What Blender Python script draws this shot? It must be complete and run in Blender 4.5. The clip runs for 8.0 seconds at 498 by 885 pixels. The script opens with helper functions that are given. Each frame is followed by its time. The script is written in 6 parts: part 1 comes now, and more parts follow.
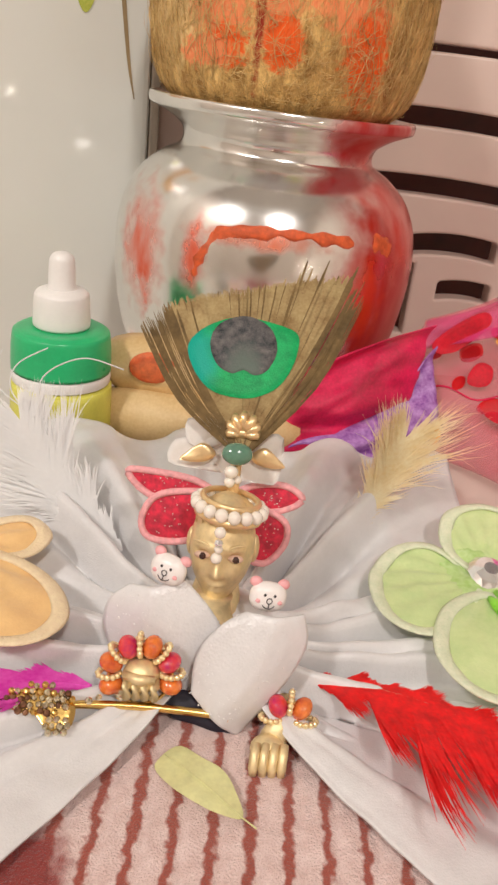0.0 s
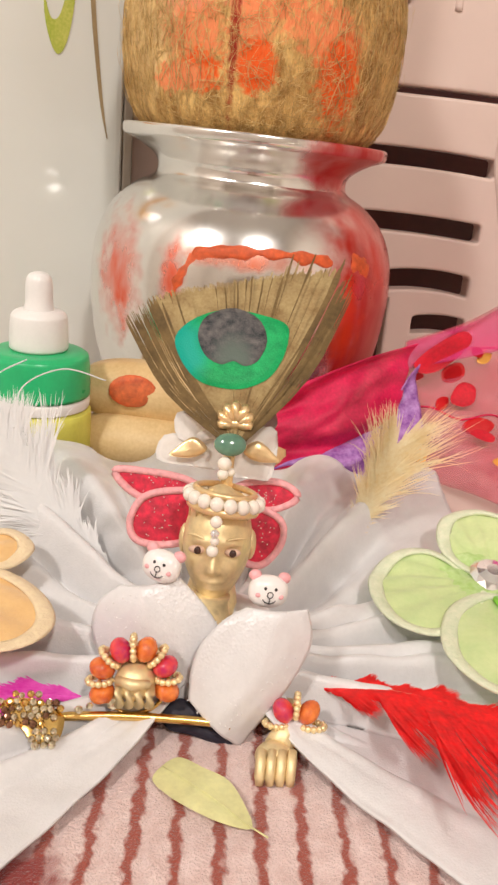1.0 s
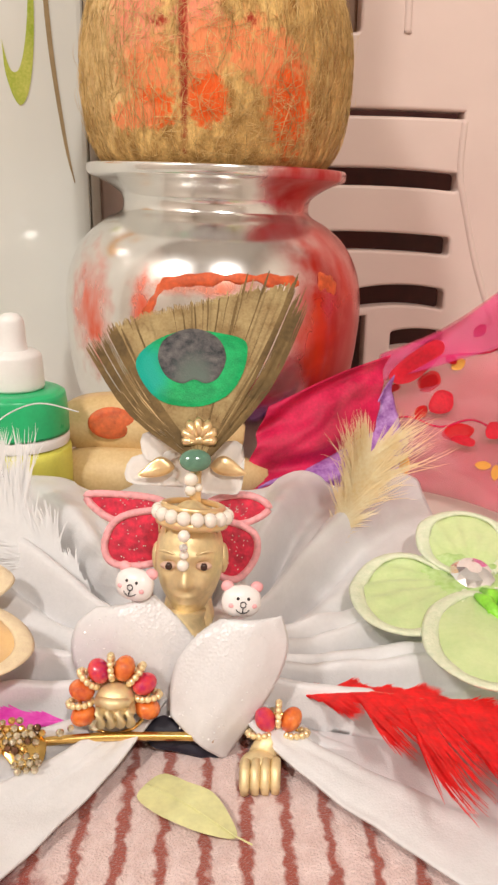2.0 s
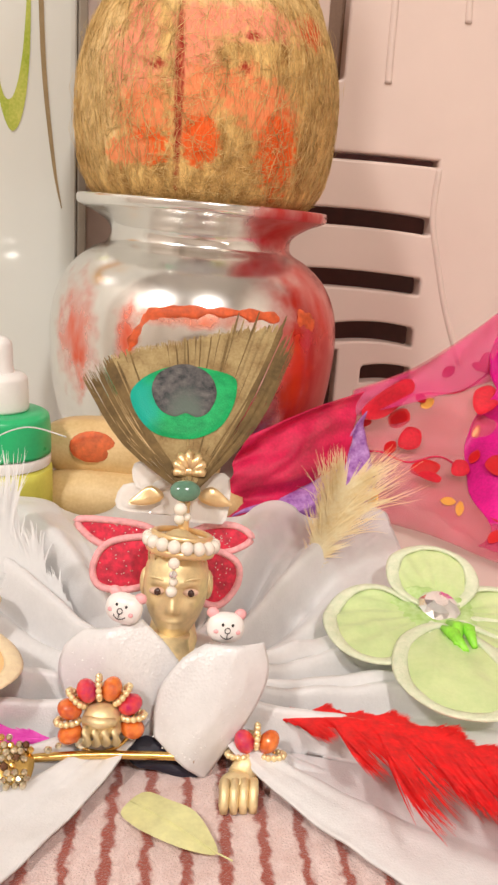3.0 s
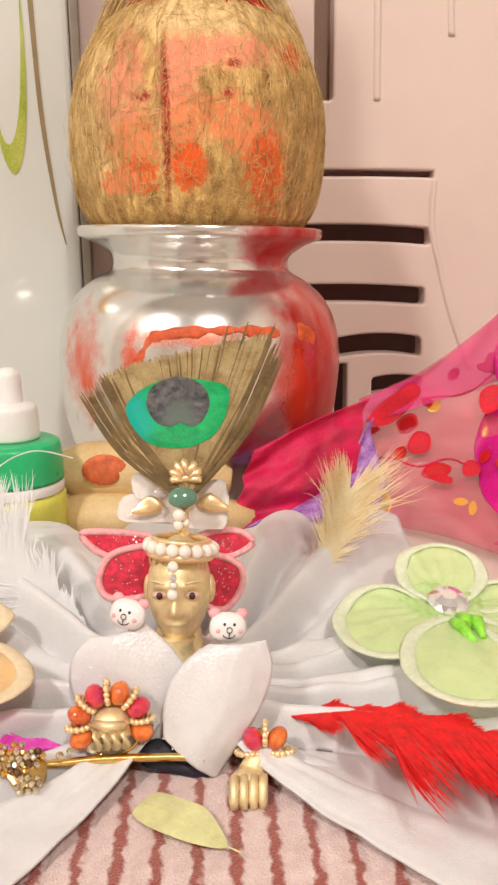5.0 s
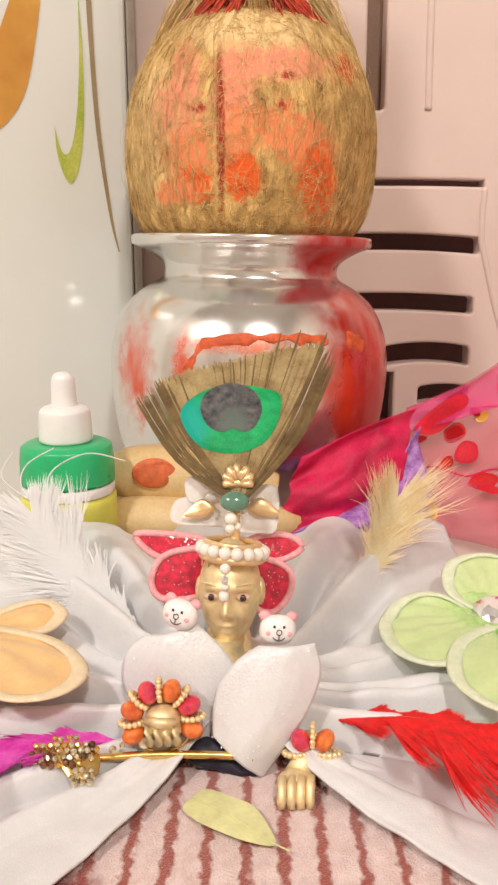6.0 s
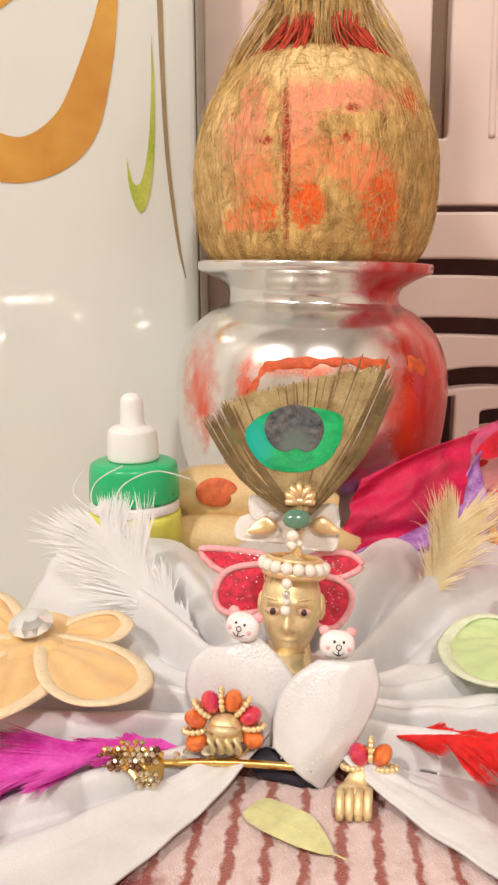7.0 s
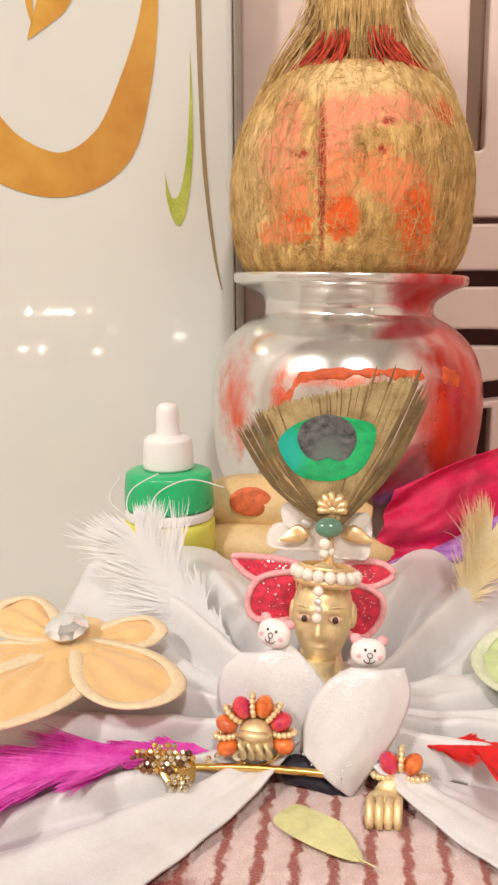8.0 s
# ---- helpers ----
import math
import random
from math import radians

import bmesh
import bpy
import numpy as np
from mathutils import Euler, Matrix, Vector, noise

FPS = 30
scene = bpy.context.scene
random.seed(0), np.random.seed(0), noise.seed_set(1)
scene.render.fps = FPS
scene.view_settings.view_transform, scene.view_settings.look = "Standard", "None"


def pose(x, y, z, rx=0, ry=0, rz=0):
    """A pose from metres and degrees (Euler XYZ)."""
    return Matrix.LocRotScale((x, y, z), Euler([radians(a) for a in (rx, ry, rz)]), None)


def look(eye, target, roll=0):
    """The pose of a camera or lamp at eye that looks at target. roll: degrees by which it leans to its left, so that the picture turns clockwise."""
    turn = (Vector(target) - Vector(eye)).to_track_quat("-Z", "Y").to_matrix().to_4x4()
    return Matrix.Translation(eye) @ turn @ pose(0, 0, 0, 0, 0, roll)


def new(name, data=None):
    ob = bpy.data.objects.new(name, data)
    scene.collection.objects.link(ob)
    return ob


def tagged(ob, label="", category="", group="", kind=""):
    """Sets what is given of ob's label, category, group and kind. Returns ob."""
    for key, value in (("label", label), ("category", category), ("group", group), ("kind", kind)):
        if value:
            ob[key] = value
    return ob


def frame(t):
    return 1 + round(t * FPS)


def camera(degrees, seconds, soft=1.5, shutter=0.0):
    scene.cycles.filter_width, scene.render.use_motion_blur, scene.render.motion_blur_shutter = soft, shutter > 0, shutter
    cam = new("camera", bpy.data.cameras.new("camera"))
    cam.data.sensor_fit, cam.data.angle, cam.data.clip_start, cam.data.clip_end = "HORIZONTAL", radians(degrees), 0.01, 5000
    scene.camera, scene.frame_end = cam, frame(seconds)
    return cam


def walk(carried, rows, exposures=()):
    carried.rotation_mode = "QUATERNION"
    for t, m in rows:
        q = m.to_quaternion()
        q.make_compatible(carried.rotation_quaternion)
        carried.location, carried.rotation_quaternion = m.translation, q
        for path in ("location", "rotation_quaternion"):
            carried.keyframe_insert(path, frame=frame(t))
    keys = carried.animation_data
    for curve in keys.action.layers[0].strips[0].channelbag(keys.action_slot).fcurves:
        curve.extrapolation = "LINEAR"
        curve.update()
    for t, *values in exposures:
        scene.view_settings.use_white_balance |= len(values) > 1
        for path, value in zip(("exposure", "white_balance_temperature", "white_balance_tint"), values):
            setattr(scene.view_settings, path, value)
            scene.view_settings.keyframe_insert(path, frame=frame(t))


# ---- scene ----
cam = camera(34.3, 8.0, soft=2.6)
PATH = [
    (0, (-0.00457, -0.00101, 0.13556), (0.1041, 1.8111, -0.7037), 6.57),
    (0.5, (-0.00588, 0.00844, 0.12538), (0.1336, 1.8190, -0.7127), 6.50),
    (1, (-0.00762, -0.00088, 0.11516), (0.1592, 1.8778, -0.5502), 5.39),
    (1.5, (0.00185, -0.00508, 0.11193), (0.1551, 1.8989, -0.4808), 1.16),
    (2.8, (-0.00243, -0.00984, 0.11433), (0.1450, 1.9042, -0.4466), 0.53),
    (3, (-0.00611, -0.01342, 0.11737), (0.2440, 1.8986, -0.4132), 3.81),
    (3.5, (-0.00092, -0.01923, 0.11556), (0.2819, 1.9050, -0.3505), 2.38),
    (4, (-0.00044, -0.02432, 0.11473), (0.2223, 1.9114, -0.3361), 1.15),
    (4.2, (0.00190, -0.02235, 0.11438), (0.2239, 1.9112, -0.3462), 0.42),
    (5.3, (0.00310, -0.02048, 0.11254), (0.1469, 1.9211, -0.3451), -0.70),
    (5.5, (0.00184, -0.02419, 0.11316), (0.1285, 1.9207, -0.3355), -0.58),
    (6, (-0.00011, -0.02401, 0.11349), (0.0688, 1.9248, -0.3306), -0.26),
    (6.5, (0.00020, -0.02763, 0.11369), (0.0262, 1.9274, -0.3070), -0.52),
    (7, (-0.00120, -0.03109, 0.11395), (-0.0781, 1.9298, -0.2721), -0.38),
    (7.5, (-0.00137, -0.03452, 0.11362), (-0.1781, 1.9259, -0.2406), -0.40),
    (8, (-0.00053, -0.03381, 0.11362), (-0.1649, 1.9273, -0.2427), -0.41),
]
EXPOSURES = [(0.0, -0.26), (0.5, -0.12), (1.0, -0.08), (1.5, -0.06), (3.0, 0.0), (8.0, 0.0)]
walk(cam, [(t, look(eye, target, roll)) for t, eye, target, roll in PATH], EXPOSURES)

# ---- light ----
world = bpy.data.worlds.new("world")
scene.world = world
world.use_nodes = True
world.node_tree.nodes["Background"].inputs[0].default_value = (1.0, 0.93, 0.85, 1)
world.node_tree.nodes["Background"].inputs[1].default_value = 0.3


def area_lamp(name, eye, target, size, power, colour):
    data = bpy.data.lights.new(name, "AREA")
    data.shape, data.size, data.energy, data.color = "DISK", size, power, colour
    ob = new(name, data)
    ob.matrix_world = look(eye, target)
    return ob


area_lamp("ceiling_lamp_light", (-0.85, -0.85, 1.35), (0, 0.2, 0.05), 0.19, 15.8, (1.0, 0.94, 0.88))
area_lamp("second_lamp_light", (0.25, -1.15, 1.40), (0, 0.2, 0.05), 0.16, 15.4, (1.0, 0.93, 0.87))


# ---- materials ----
def mat(name, col, rough=0.5, metal=0.0, var=0.12, scale=120.0, fine=900.0, bump=0.15, bscale=1500.0, dist=0.0002,
        col2=None, **extra):
    m = bpy.data.materials.new(name)
    m.use_nodes = True
    nt = m.node_tree
    bsdf = nt.nodes["Principled BSDF"]
    tc = nt.nodes.new("ShaderNodeTexCoord")
    n1 = nt.nodes.new("ShaderNodeTexNoise")
    n1.inputs["Scale"].default_value = scale
    n1.inputs["Detail"].default_value = 4
    n2 = nt.nodes.new("ShaderNodeTexNoise")
    n2.inputs["Scale"].default_value = fine
    n2.inputs["Detail"].default_value = 3
    for n in (n1, n2):
        nt.links.new(tc.outputs["Object"], n.inputs["Vector"])
    add = nt.nodes.new("ShaderNodeMath")
    add.operation = "MULTIPLY_ADD"
    nt.links.new(n2.outputs["Fac"], add.inputs[0])
    add.inputs[1].default_value = 0.5
    nt.links.new(n1.outputs["Fac"], add.inputs[2])
    ramp = nt.nodes.new("ShaderNodeMapRange")
    ramp.inputs["From Min"].default_value, ramp.inputs["From Max"].default_value = 0.5, 1.0
    nt.links.new(add.outputs[0], ramp.inputs["Value"])
    mix = nt.nodes.new("ShaderNodeMix")
    mix.data_type = "RGBA"
    a = [max(0, c * (1 - var)) for c in col]
    b = col2 if col2 else [min(1, c * (1 + var)) for c in col]
    mix.inputs[6].default_value, mix.inputs[7].default_value = (*a, 1), (*b, 1)
    nt.links.new(ramp.outputs[0], mix.inputs[0])
    nt.links.new(mix.outputs[2], bsdf.inputs["Base Color"])
    rr = nt.nodes.new("ShaderNodeMapRange")
    rr.inputs["To Min"].default_value, rr.inputs["To Max"].default_value = rough * 0.8, min(1, rough * 1.2)
    nt.links.new(n1.outputs["Fac"], rr.inputs["Value"])
    nt.links.new(rr.outputs[0], bsdf.inputs["Roughness"])
    bsdf.inputs["Metallic"].default_value = metal
    if bump:
        n3 = nt.nodes.new("ShaderNodeTexNoise")
        n3.inputs["Scale"].default_value = bscale
        nt.links.new(tc.outputs["Object"], n3.inputs["Vector"])
        bp = nt.nodes.new("ShaderNodeBump")
        bp.inputs["Strength"].default_value, bp.inputs["Distance"].default_value = bump, dist
        nt.links.new(n3.outputs["Fac"], bp.inputs["Height"])
        nt.links.new(bp.outputs[0], bsdf.inputs["Normal"])
    for key, value in extra.items():
        bsdf.inputs[key.replace("_", " ")].default_value = value
    return m


def sheer(m, amount):
    """Lets part of the light pass straight through, as an open weave does."""
    nt = m.node_tree
    out = nt.nodes["Material Output"]
    clear = nt.nodes.new("ShaderNodeBsdfTransparent")
    mix = nt.nodes.new("ShaderNodeMixShader")
    mix.inputs[0].default_value = amount
    nt.links.new(nt.nodes["Principled BSDF"].outputs[0], mix.inputs[1])
    nt.links.new(clear.outputs[0], mix.inputs[2])
    nt.links.new(mix.outputs[0], out.inputs["Surface"])
    return m


def thin(m, amount):
    """Lets part of the light soak through a thin sheet."""
    nt = m.node_tree
    bsdf = nt.nodes["Principled BSDF"]
    soak = nt.nodes.new("ShaderNodeBsdfTranslucent")
    nt.links.new(bsdf.inputs["Base Color"].links[0].from_socket, soak.inputs["Color"])
    mix = nt.nodes.new("ShaderNodeMixShader")
    mix.inputs[0].default_value = amount
    target = bsdf.outputs[0].links[0].to_socket
    nt.links.new(bsdf.outputs[0], mix.inputs[1])
    nt.links.new(soak.outputs[0], mix.inputs[2])
    nt.links.new(mix.outputs[0], target)
    return m


def nodes_of(m):
    return m.node_tree, m.node_tree.nodes["Principled BSDF"]


def patch_mask(nt, centre, size, edge_scale, edge, sharp=0.15):
    """A soft-edged patch of the surface: 1 inside an ellipsoid whose border a noise frays."""
    tc = nt.nodes.new("ShaderNodeTexCoord")
    mp = nt.nodes.new("ShaderNodeMapping")
    mp.vector_type = "POINT"
    mp.inputs["Scale"].default_value = [1 / s for s in size]
    mp.inputs["Location"].default_value = [-c / s for c, s in zip(centre, size)]
    nt.links.new(tc.outputs["Object"], mp.inputs["Vector"])
    ln = nt.nodes.new("ShaderNodeVectorMath")
    ln.operation = "LENGTH"
    nt.links.new(mp.outputs[0], ln.inputs[0])
    nz = nt.nodes.new("ShaderNodeTexNoise")
    nz.inputs["Scale"].default_value = edge_scale
    nz.inputs["Detail"].default_value = 5
    nt.links.new(tc.outputs["Object"], nz.inputs["Vector"])
    ad = nt.nodes.new("ShaderNodeMath")
    ad.operation = "MULTIPLY_ADD"
    nt.links.new(nz.outputs["Fac"], ad.inputs[0])
    ad.inputs[1].default_value = edge
    nt.links.new(ln.outputs["Value"], ad.inputs[2])
    mr = nt.nodes.new("ShaderNodeMapRange")
    mr.interpolation_type = "SMOOTHSTEP"
    mr.inputs["From Min"].default_value = 1 + edge * 0.5 + sharp
    mr.inputs["From Max"].default_value = 1 + edge * 0.5 - sharp
    nt.links.new(ad.outputs[0], mr.inputs["Value"])
    return mr.outputs[0]


def stain(m, mask, colour, rough=None, metal=None):
    """Lays a colour over the base where the mask is 1."""
    nt, bsdf = nodes_of(m)
    for key, value in (("Base Color", (*colour, 1)), ("Roughness", rough), ("Metallic", metal)):
        if value is None:
            continue
        sock = bsdf.inputs[key]
        mix = nt.nodes.new("ShaderNodeMix")
        if key == "Base Color":
            mix.data_type = "RGBA"
            a, b, o = mix.inputs[6], mix.inputs[7], mix.outputs[2]
        else:
            a, b, o = mix.inputs[2], mix.inputs[3], mix.outputs[0]
        if sock.is_linked:
            nt.links.new(sock.links[0].from_socket, a)
        else:
            a.default_value = sock.default_value
        b.default_value = value
        nt.links.new(mask, mix.inputs[0])
        nt.links.new(o, sock)


M = {}
M["satin"] = mat("white_satin", (0.71, 0.70, 0.705), 0.32, var=0.05, bump=0.45, bscale=2200, Sheen_Weight=0.3)
M["glitter_satin"] = mat("glitter_satin", (0.79, 0.78, 0.775), 0.22, var=0.05, bump=0.8, bscale=1100, dist=0.0004)
M["brass"] = mat("brass", (0.80, 0.64, 0.36), 0.45, metal=0.5, var=0.16, scale=260, bump=0.2, bscale=900)
M["gold"] = mat("gold_plate", (0.83, 0.55, 0.18), 0.22, metal=1.0, var=0.15)
M["pale_gold"] = mat("pale_gold", (0.90, 0.66, 0.36), 0.32, metal=0.7, var=0.12)
M["pearl"] = mat("pearl", (0.86, 0.79, 0.70), 0.18, var=0.05, bump=0, Coat_Weight=0.6)
M["eye_dark"] = mat("eye_paint", (0.05, 0.02, 0.015), 0.25, bump=0)
M["eye_white"] = mat("eye_white_paint", (0.62, 0.42, 0.32), 0.4, bump=0)
M["black_line"] = mat("black_paint", (0.03, 0.025, 0.025), 0.4, bump=0)
M["bead_white"] = mat("white_bead", (0.86, 0.82, 0.80), 0.3, var=0.03, bump=0.05)
M["bead_pink"] = mat("pink_bead_paint", (0.85, 0.42, 0.44), 0.4, bump=0)
M["velvet"] = mat("red_velvet", (0.58, 0.015, 0.05), 0.7, var=0.4, scale=500, bump=0.6, Sheen_Weight=0.6)
M["pink_cord"] = mat("pink_cord", (0.84, 0.40, 0.42), 0.75, var=0.2, scale=700, bump=0.7, bscale=2500)
M["orange_bead"] = mat("orange_bead", (0.82, 0.07, 0.015), 0.10, var=0.4, scale=330, bump=0, Coat_Weight=0.7, col2=(0.88, 0.24, 0.04))
M["magenta_bead"] = mat("magenta_bead", (0.72, 0.004, 0.18), 0.10, var=0.4, scale=330, bump=0, Coat_Weight=0.7, col2=(0.84, 0.06, 0.03))
M["seed"] = mat("gold_seed_bead", (0.95, 0.74, 0.42), 0.22, metal=0.55, bump=0)
M["speck"] = mat("white_glitter", (0.86, 0.85, 0.85), 0.12, var=0.03, bump=0, Coat_Weight=1.0)
M["gem"] = mat("clear_rhinestone", (0.94, 0.95, 0.96), 0.05, metal=0.80, var=0.1, bump=0)
M["gem_small"] = mat("champagne_rhinestone", (0.80, 0.70, 0.52), 0.07, metal=0.92, var=0.3, scale=600, bump=0)
M["gem_dark"] = mat("dark_rhinestone", (0.24, 0.12, 0.07), 0.08, metal=0.7, var=0.6, bump=0)
M["navy"] = mat("navy_cloth", (0.012, 0.010, 0.022), 0.6, var=0.3)
M["green_stone"] = mat("green_stone", (0.10, 0.22, 0.15), 0.18, var=0.25, bump=0, Coat_Weight=0.8)
M["film"] = sheer(mat("clear_ribbon", (0.92, 0.89, 0.85), 0.15, var=0.05, bump=0.4, bscale=700, Coat_Weight=0.8), 0.22)
M["leaf"] = mat("pale_green_leaf", (0.73, 0.71, 0.34), 0.45, var=0.12, scale=200, bump=0.2, Subsurface_Weight=0.1)
M["red_barb"] = mat("red_feather", (0.86, 0.008, 0.010), 0.6, var=0.3, scale=300, bump=0.2)
M["magenta_barb"] = mat("magenta_feather", (0.90, 0.02, 0.55), 0.8, var=0.2, scale=160, bump=0, col2=(0.94, 0.16, 0.68))
M["white_barb"] = sheer(mat("white_feather", (0.90, 0.90, 0.90), 0.7, var=0.03, bump=0), 0.20)
M["cream_barb"] = sheer(mat("cream_feather", (0.96, 0.74, 0.36), 0.7, var=0.12, bump=0.2, col2=(0.97, 0.88, 0.62)), 0.22)
M["quill"] = mat("quill", (0.80, 0.72, 0.58), 0.4, bump=0)
M["red_quill"] = mat("red_quill", (0.75, 0.12, 0.08), 0.4, bump=0)
M["green_organza"] = sheer(mat("green_organza", (0.78, 0.99, 0.46), 0.4, var=0.10, scale=160, bump=0.5, bscale=1800, Sheen_Weight=0.3), 0.38)
M["green_mid"] = sheer(mat("green_organza_gather", (0.58, 0.95, 0.22), 0.4, var=0.3, scale=160, bump=0.7, bscale=1600, col2=(0.78, 0.98, 0.50)), 0.3)
M["green_fold"] = mat("green_organza_fold", (0.30, 0.78, 0.06), 0.4, var=0.25, scale=200, bump=0.6, bscale=1800)
M["green_cord"] = sheer(mat("pale_green_edging", (0.88, 0.98, 0.70), 0.5, var=0.10, scale=500, bump=0.8, bscale=1600, dist=0.0005), 0.2)
M["orange_organza"] = sheer(mat("orange_organza", (0.98, 0.62, 0.27), 0.42, var=0.08, scale=160, bump=0.5, bscale=1600, Sheen_Weight=0.3), 0.22)
M["orange_cord"] = sheer(mat("peach_edging", (0.98, 0.78, 0.52), 0.5, var=0.08, scale=500, bump=0.8, bscale=1600, dist=0.0005), 0.15)
M["bottle_white"] = mat("white_plastic", (0.84, 0.82, 0.80), 0.3, var=0.03, bump=0.05)
M["bottle_green"] = mat("green_plastic", (0.02, 0.46, 0.17), 0.3, var=0.1, bump=0.05)
M["bottle_yellow"] = mat("yellow_label", (0.72, 0.70, 0.12), 0.35, var=0.08, bump=0.05)
M["label_ink"] = mat("white_ink", (0.82, 0.82, 0.74), 0.4, bump=0)
M["label_red"] = mat("red_ink", (0.6, 0.06, 0.03), 0.4, bump=0)
M["steel"] = mat("polished_steel", (0.82, 0.81, 0.79), 0.19, metal=1.0, var=0.05, scale=40, fine=300, bump=0.05, bscale=200)
M["kumkum"] = sheer(mat("orange_paste", (0.82, 0.13, 0.035), 0.6, var=0.35, scale=300, bump=0.15, dist=0.0002), 0.30)
M["fibre"] = mat("coconut_fibre", (0.64, 0.36, 0.09), 0.75, var=0.35, scale=200, bump=0, col2=(0.90, 0.66, 0.30))
M["red_fibre"] = mat("red_stained_fibre", (0.50, 0.05, 0.02), 0.8, var=0.4, scale=300, bump=0)
M["banana"] = mat("banana_peel", (0.70, 0.46, 0.20), 0.5, var=0.14, scale=60, bump=0.15, col2=(0.78, 0.58, 0.30))
M["plastic"] = mat("pink_cream_plastic", (0.76, 0.60, 0.54), 0.34, var=0.03, scale=12, fine=60, bump=0.08, bscale=400)
M["backing"] = mat("slot_inside_brown", (0.30, 0.19, 0.13), 0.6, var=0.15, scale=20)
M["panel"] = mat("white_enamel", (0.74, 0.75, 0.71), 0.035, var=0.02, scale=8, fine=40, bump=0)
M["swirl_orange"] = mat("orange_print", (0.62, 0.24, 0.03), 0.15, var=0.2, scale=18, fine=60, bump=0, col2=(0.72, 0.40, 0.08))
M["swirl_green"] = mat("green_print", (0.32, 0.48, 0.03), 0.15, var=0.2, scale=40, bump=0, col2=(0.62, 0.62, 0.16))
M["swirl_brown"] = mat("brown_print", (0.34, 0.25, 0.14), 0.15, var=0.1, bump=0)
M["gap_shade"] = mat("gap_brown_grey", (0.30, 0.25, 0.20), 0.5, var=0.1)
M["net_pink"] = sheer(mat("pink_organza", (0.85, 0.12, 0.20), 0.5, var=0.3, scale=60, bump=0.4, bscale=1800), 0.70)
M["net_red"] = sheer(mat("crimson_organza", (0.80, 0.006, 0.09), 0.6, var=0.4, scale=60, bump=0.5, bscale=1800), 0.30)
M["net_magenta"] = sheer(mat("magenta_organza", (0.82, 0.01, 0.30), 0.45, var=0.3, scale=50, bump=0.5, bscale=1800), 0.10)
M["net_border"] = sheer(mat("magenta_organza_border", (0.86, 0.04, 0.24), 0.5, var=0.3, scale=60, bump=0.4, bscale=1800), 0.62)
M["petal_print"] = sheer(mat("red_petal_print", (0.72, 0.008, 0.03), 0.6, var=0.3, scale=90, bump=0.3), 0.22)
M["flake_red"] = mat("red_sequin", (0.60, 0.01, 0.015), 0.3, bump=0)
M["flake_gold"] = mat("gold_sequin", (0.85, 0.42, 0.08), 0.3, metal=0.3, bump=0)
M["purple"] = mat("purple_brocade", (0.34, 0.06, 0.50), 0.5, var=0.4, scale=250, bump=0.5, col2=(0.55, 0.30, 0.65))
M["floor_tile"] = mat("pale_glazed_tile", (0.68, 0.66, 0.61), 0.16, var=0.04, scale=10, fine=80, bump=0.04, bscale=100)
M["wall_paint"] = mat("cream_paint", (0.76, 0.68, 0.61), 0.8, var=0.05, scale=4, fine=60, bump=0.1, bscale=120)
# near-black brown puts the shade behind the chair slots into the wall colour
M["slot_shade"] = mat("slot_shade_brown", (0.085, 0.014, 0.010), 0.6, var=0.35, scale=9, fine=60)
M["ceiling_paint"] = mat("white_paint", (0.82, 0.80, 0.76), 0.8, var=0.03, scale=4)
M["lamp_glass"] = mat("lit_bulb", (1, 0.9, 0.75), 0.4, bump=0)
nt, bsdf = nodes_of(M["lamp_glass"])
bsdf.inputs["Emission Color"].default_value, bsdf.inputs["Emission Strength"].default_value = (1, 0.88, 0.7, 1), 230
M["wire"] = mat("green_wire", (0.03, 0.10, 0.05), 0.5, bump=0)

for key in ("white_barb", "cream_barb", "net_magenta"):
    thin(M[key], 0.2)


def between_fibres(nt, mask, low, scale=900, spread=(0.33, 0.52)):
    """Thins a powder mask in streaks, so that what lies under it shows."""
    tc = nt.nodes.new("ShaderNodeTexCoord")
    mp = nt.nodes.new("ShaderNodeMapping")
    mp.inputs["Scale"].default_value = (1, 1, 0.35)
    nz = nt.nodes.new("ShaderNodeTexNoise")
    nz.inputs["Scale"].default_value, nz.inputs["Detail"].default_value = scale, 4
    mr = nt.nodes.new("ShaderNodeMapRange")
    mr.inputs["From Min"].default_value, mr.inputs["From Max"].default_value = spread
    mr.inputs["To Min"].default_value = low
    mul = nt.nodes.new("ShaderNodeMath")
    mul.operation = "MULTIPLY"
    nt.links.new(tc.outputs["Object"], mp.inputs["Vector"])
    nt.links.new(mp.outputs[0], nz.inputs["Vector"])
    nt.links.new(nz.outputs["Fac"], mr.inputs["Value"])
    nt.links.new(mr.outputs[0], mul.inputs[0])
    nt.links.new(mask, mul.inputs[1])
    return mul.outputs[0]


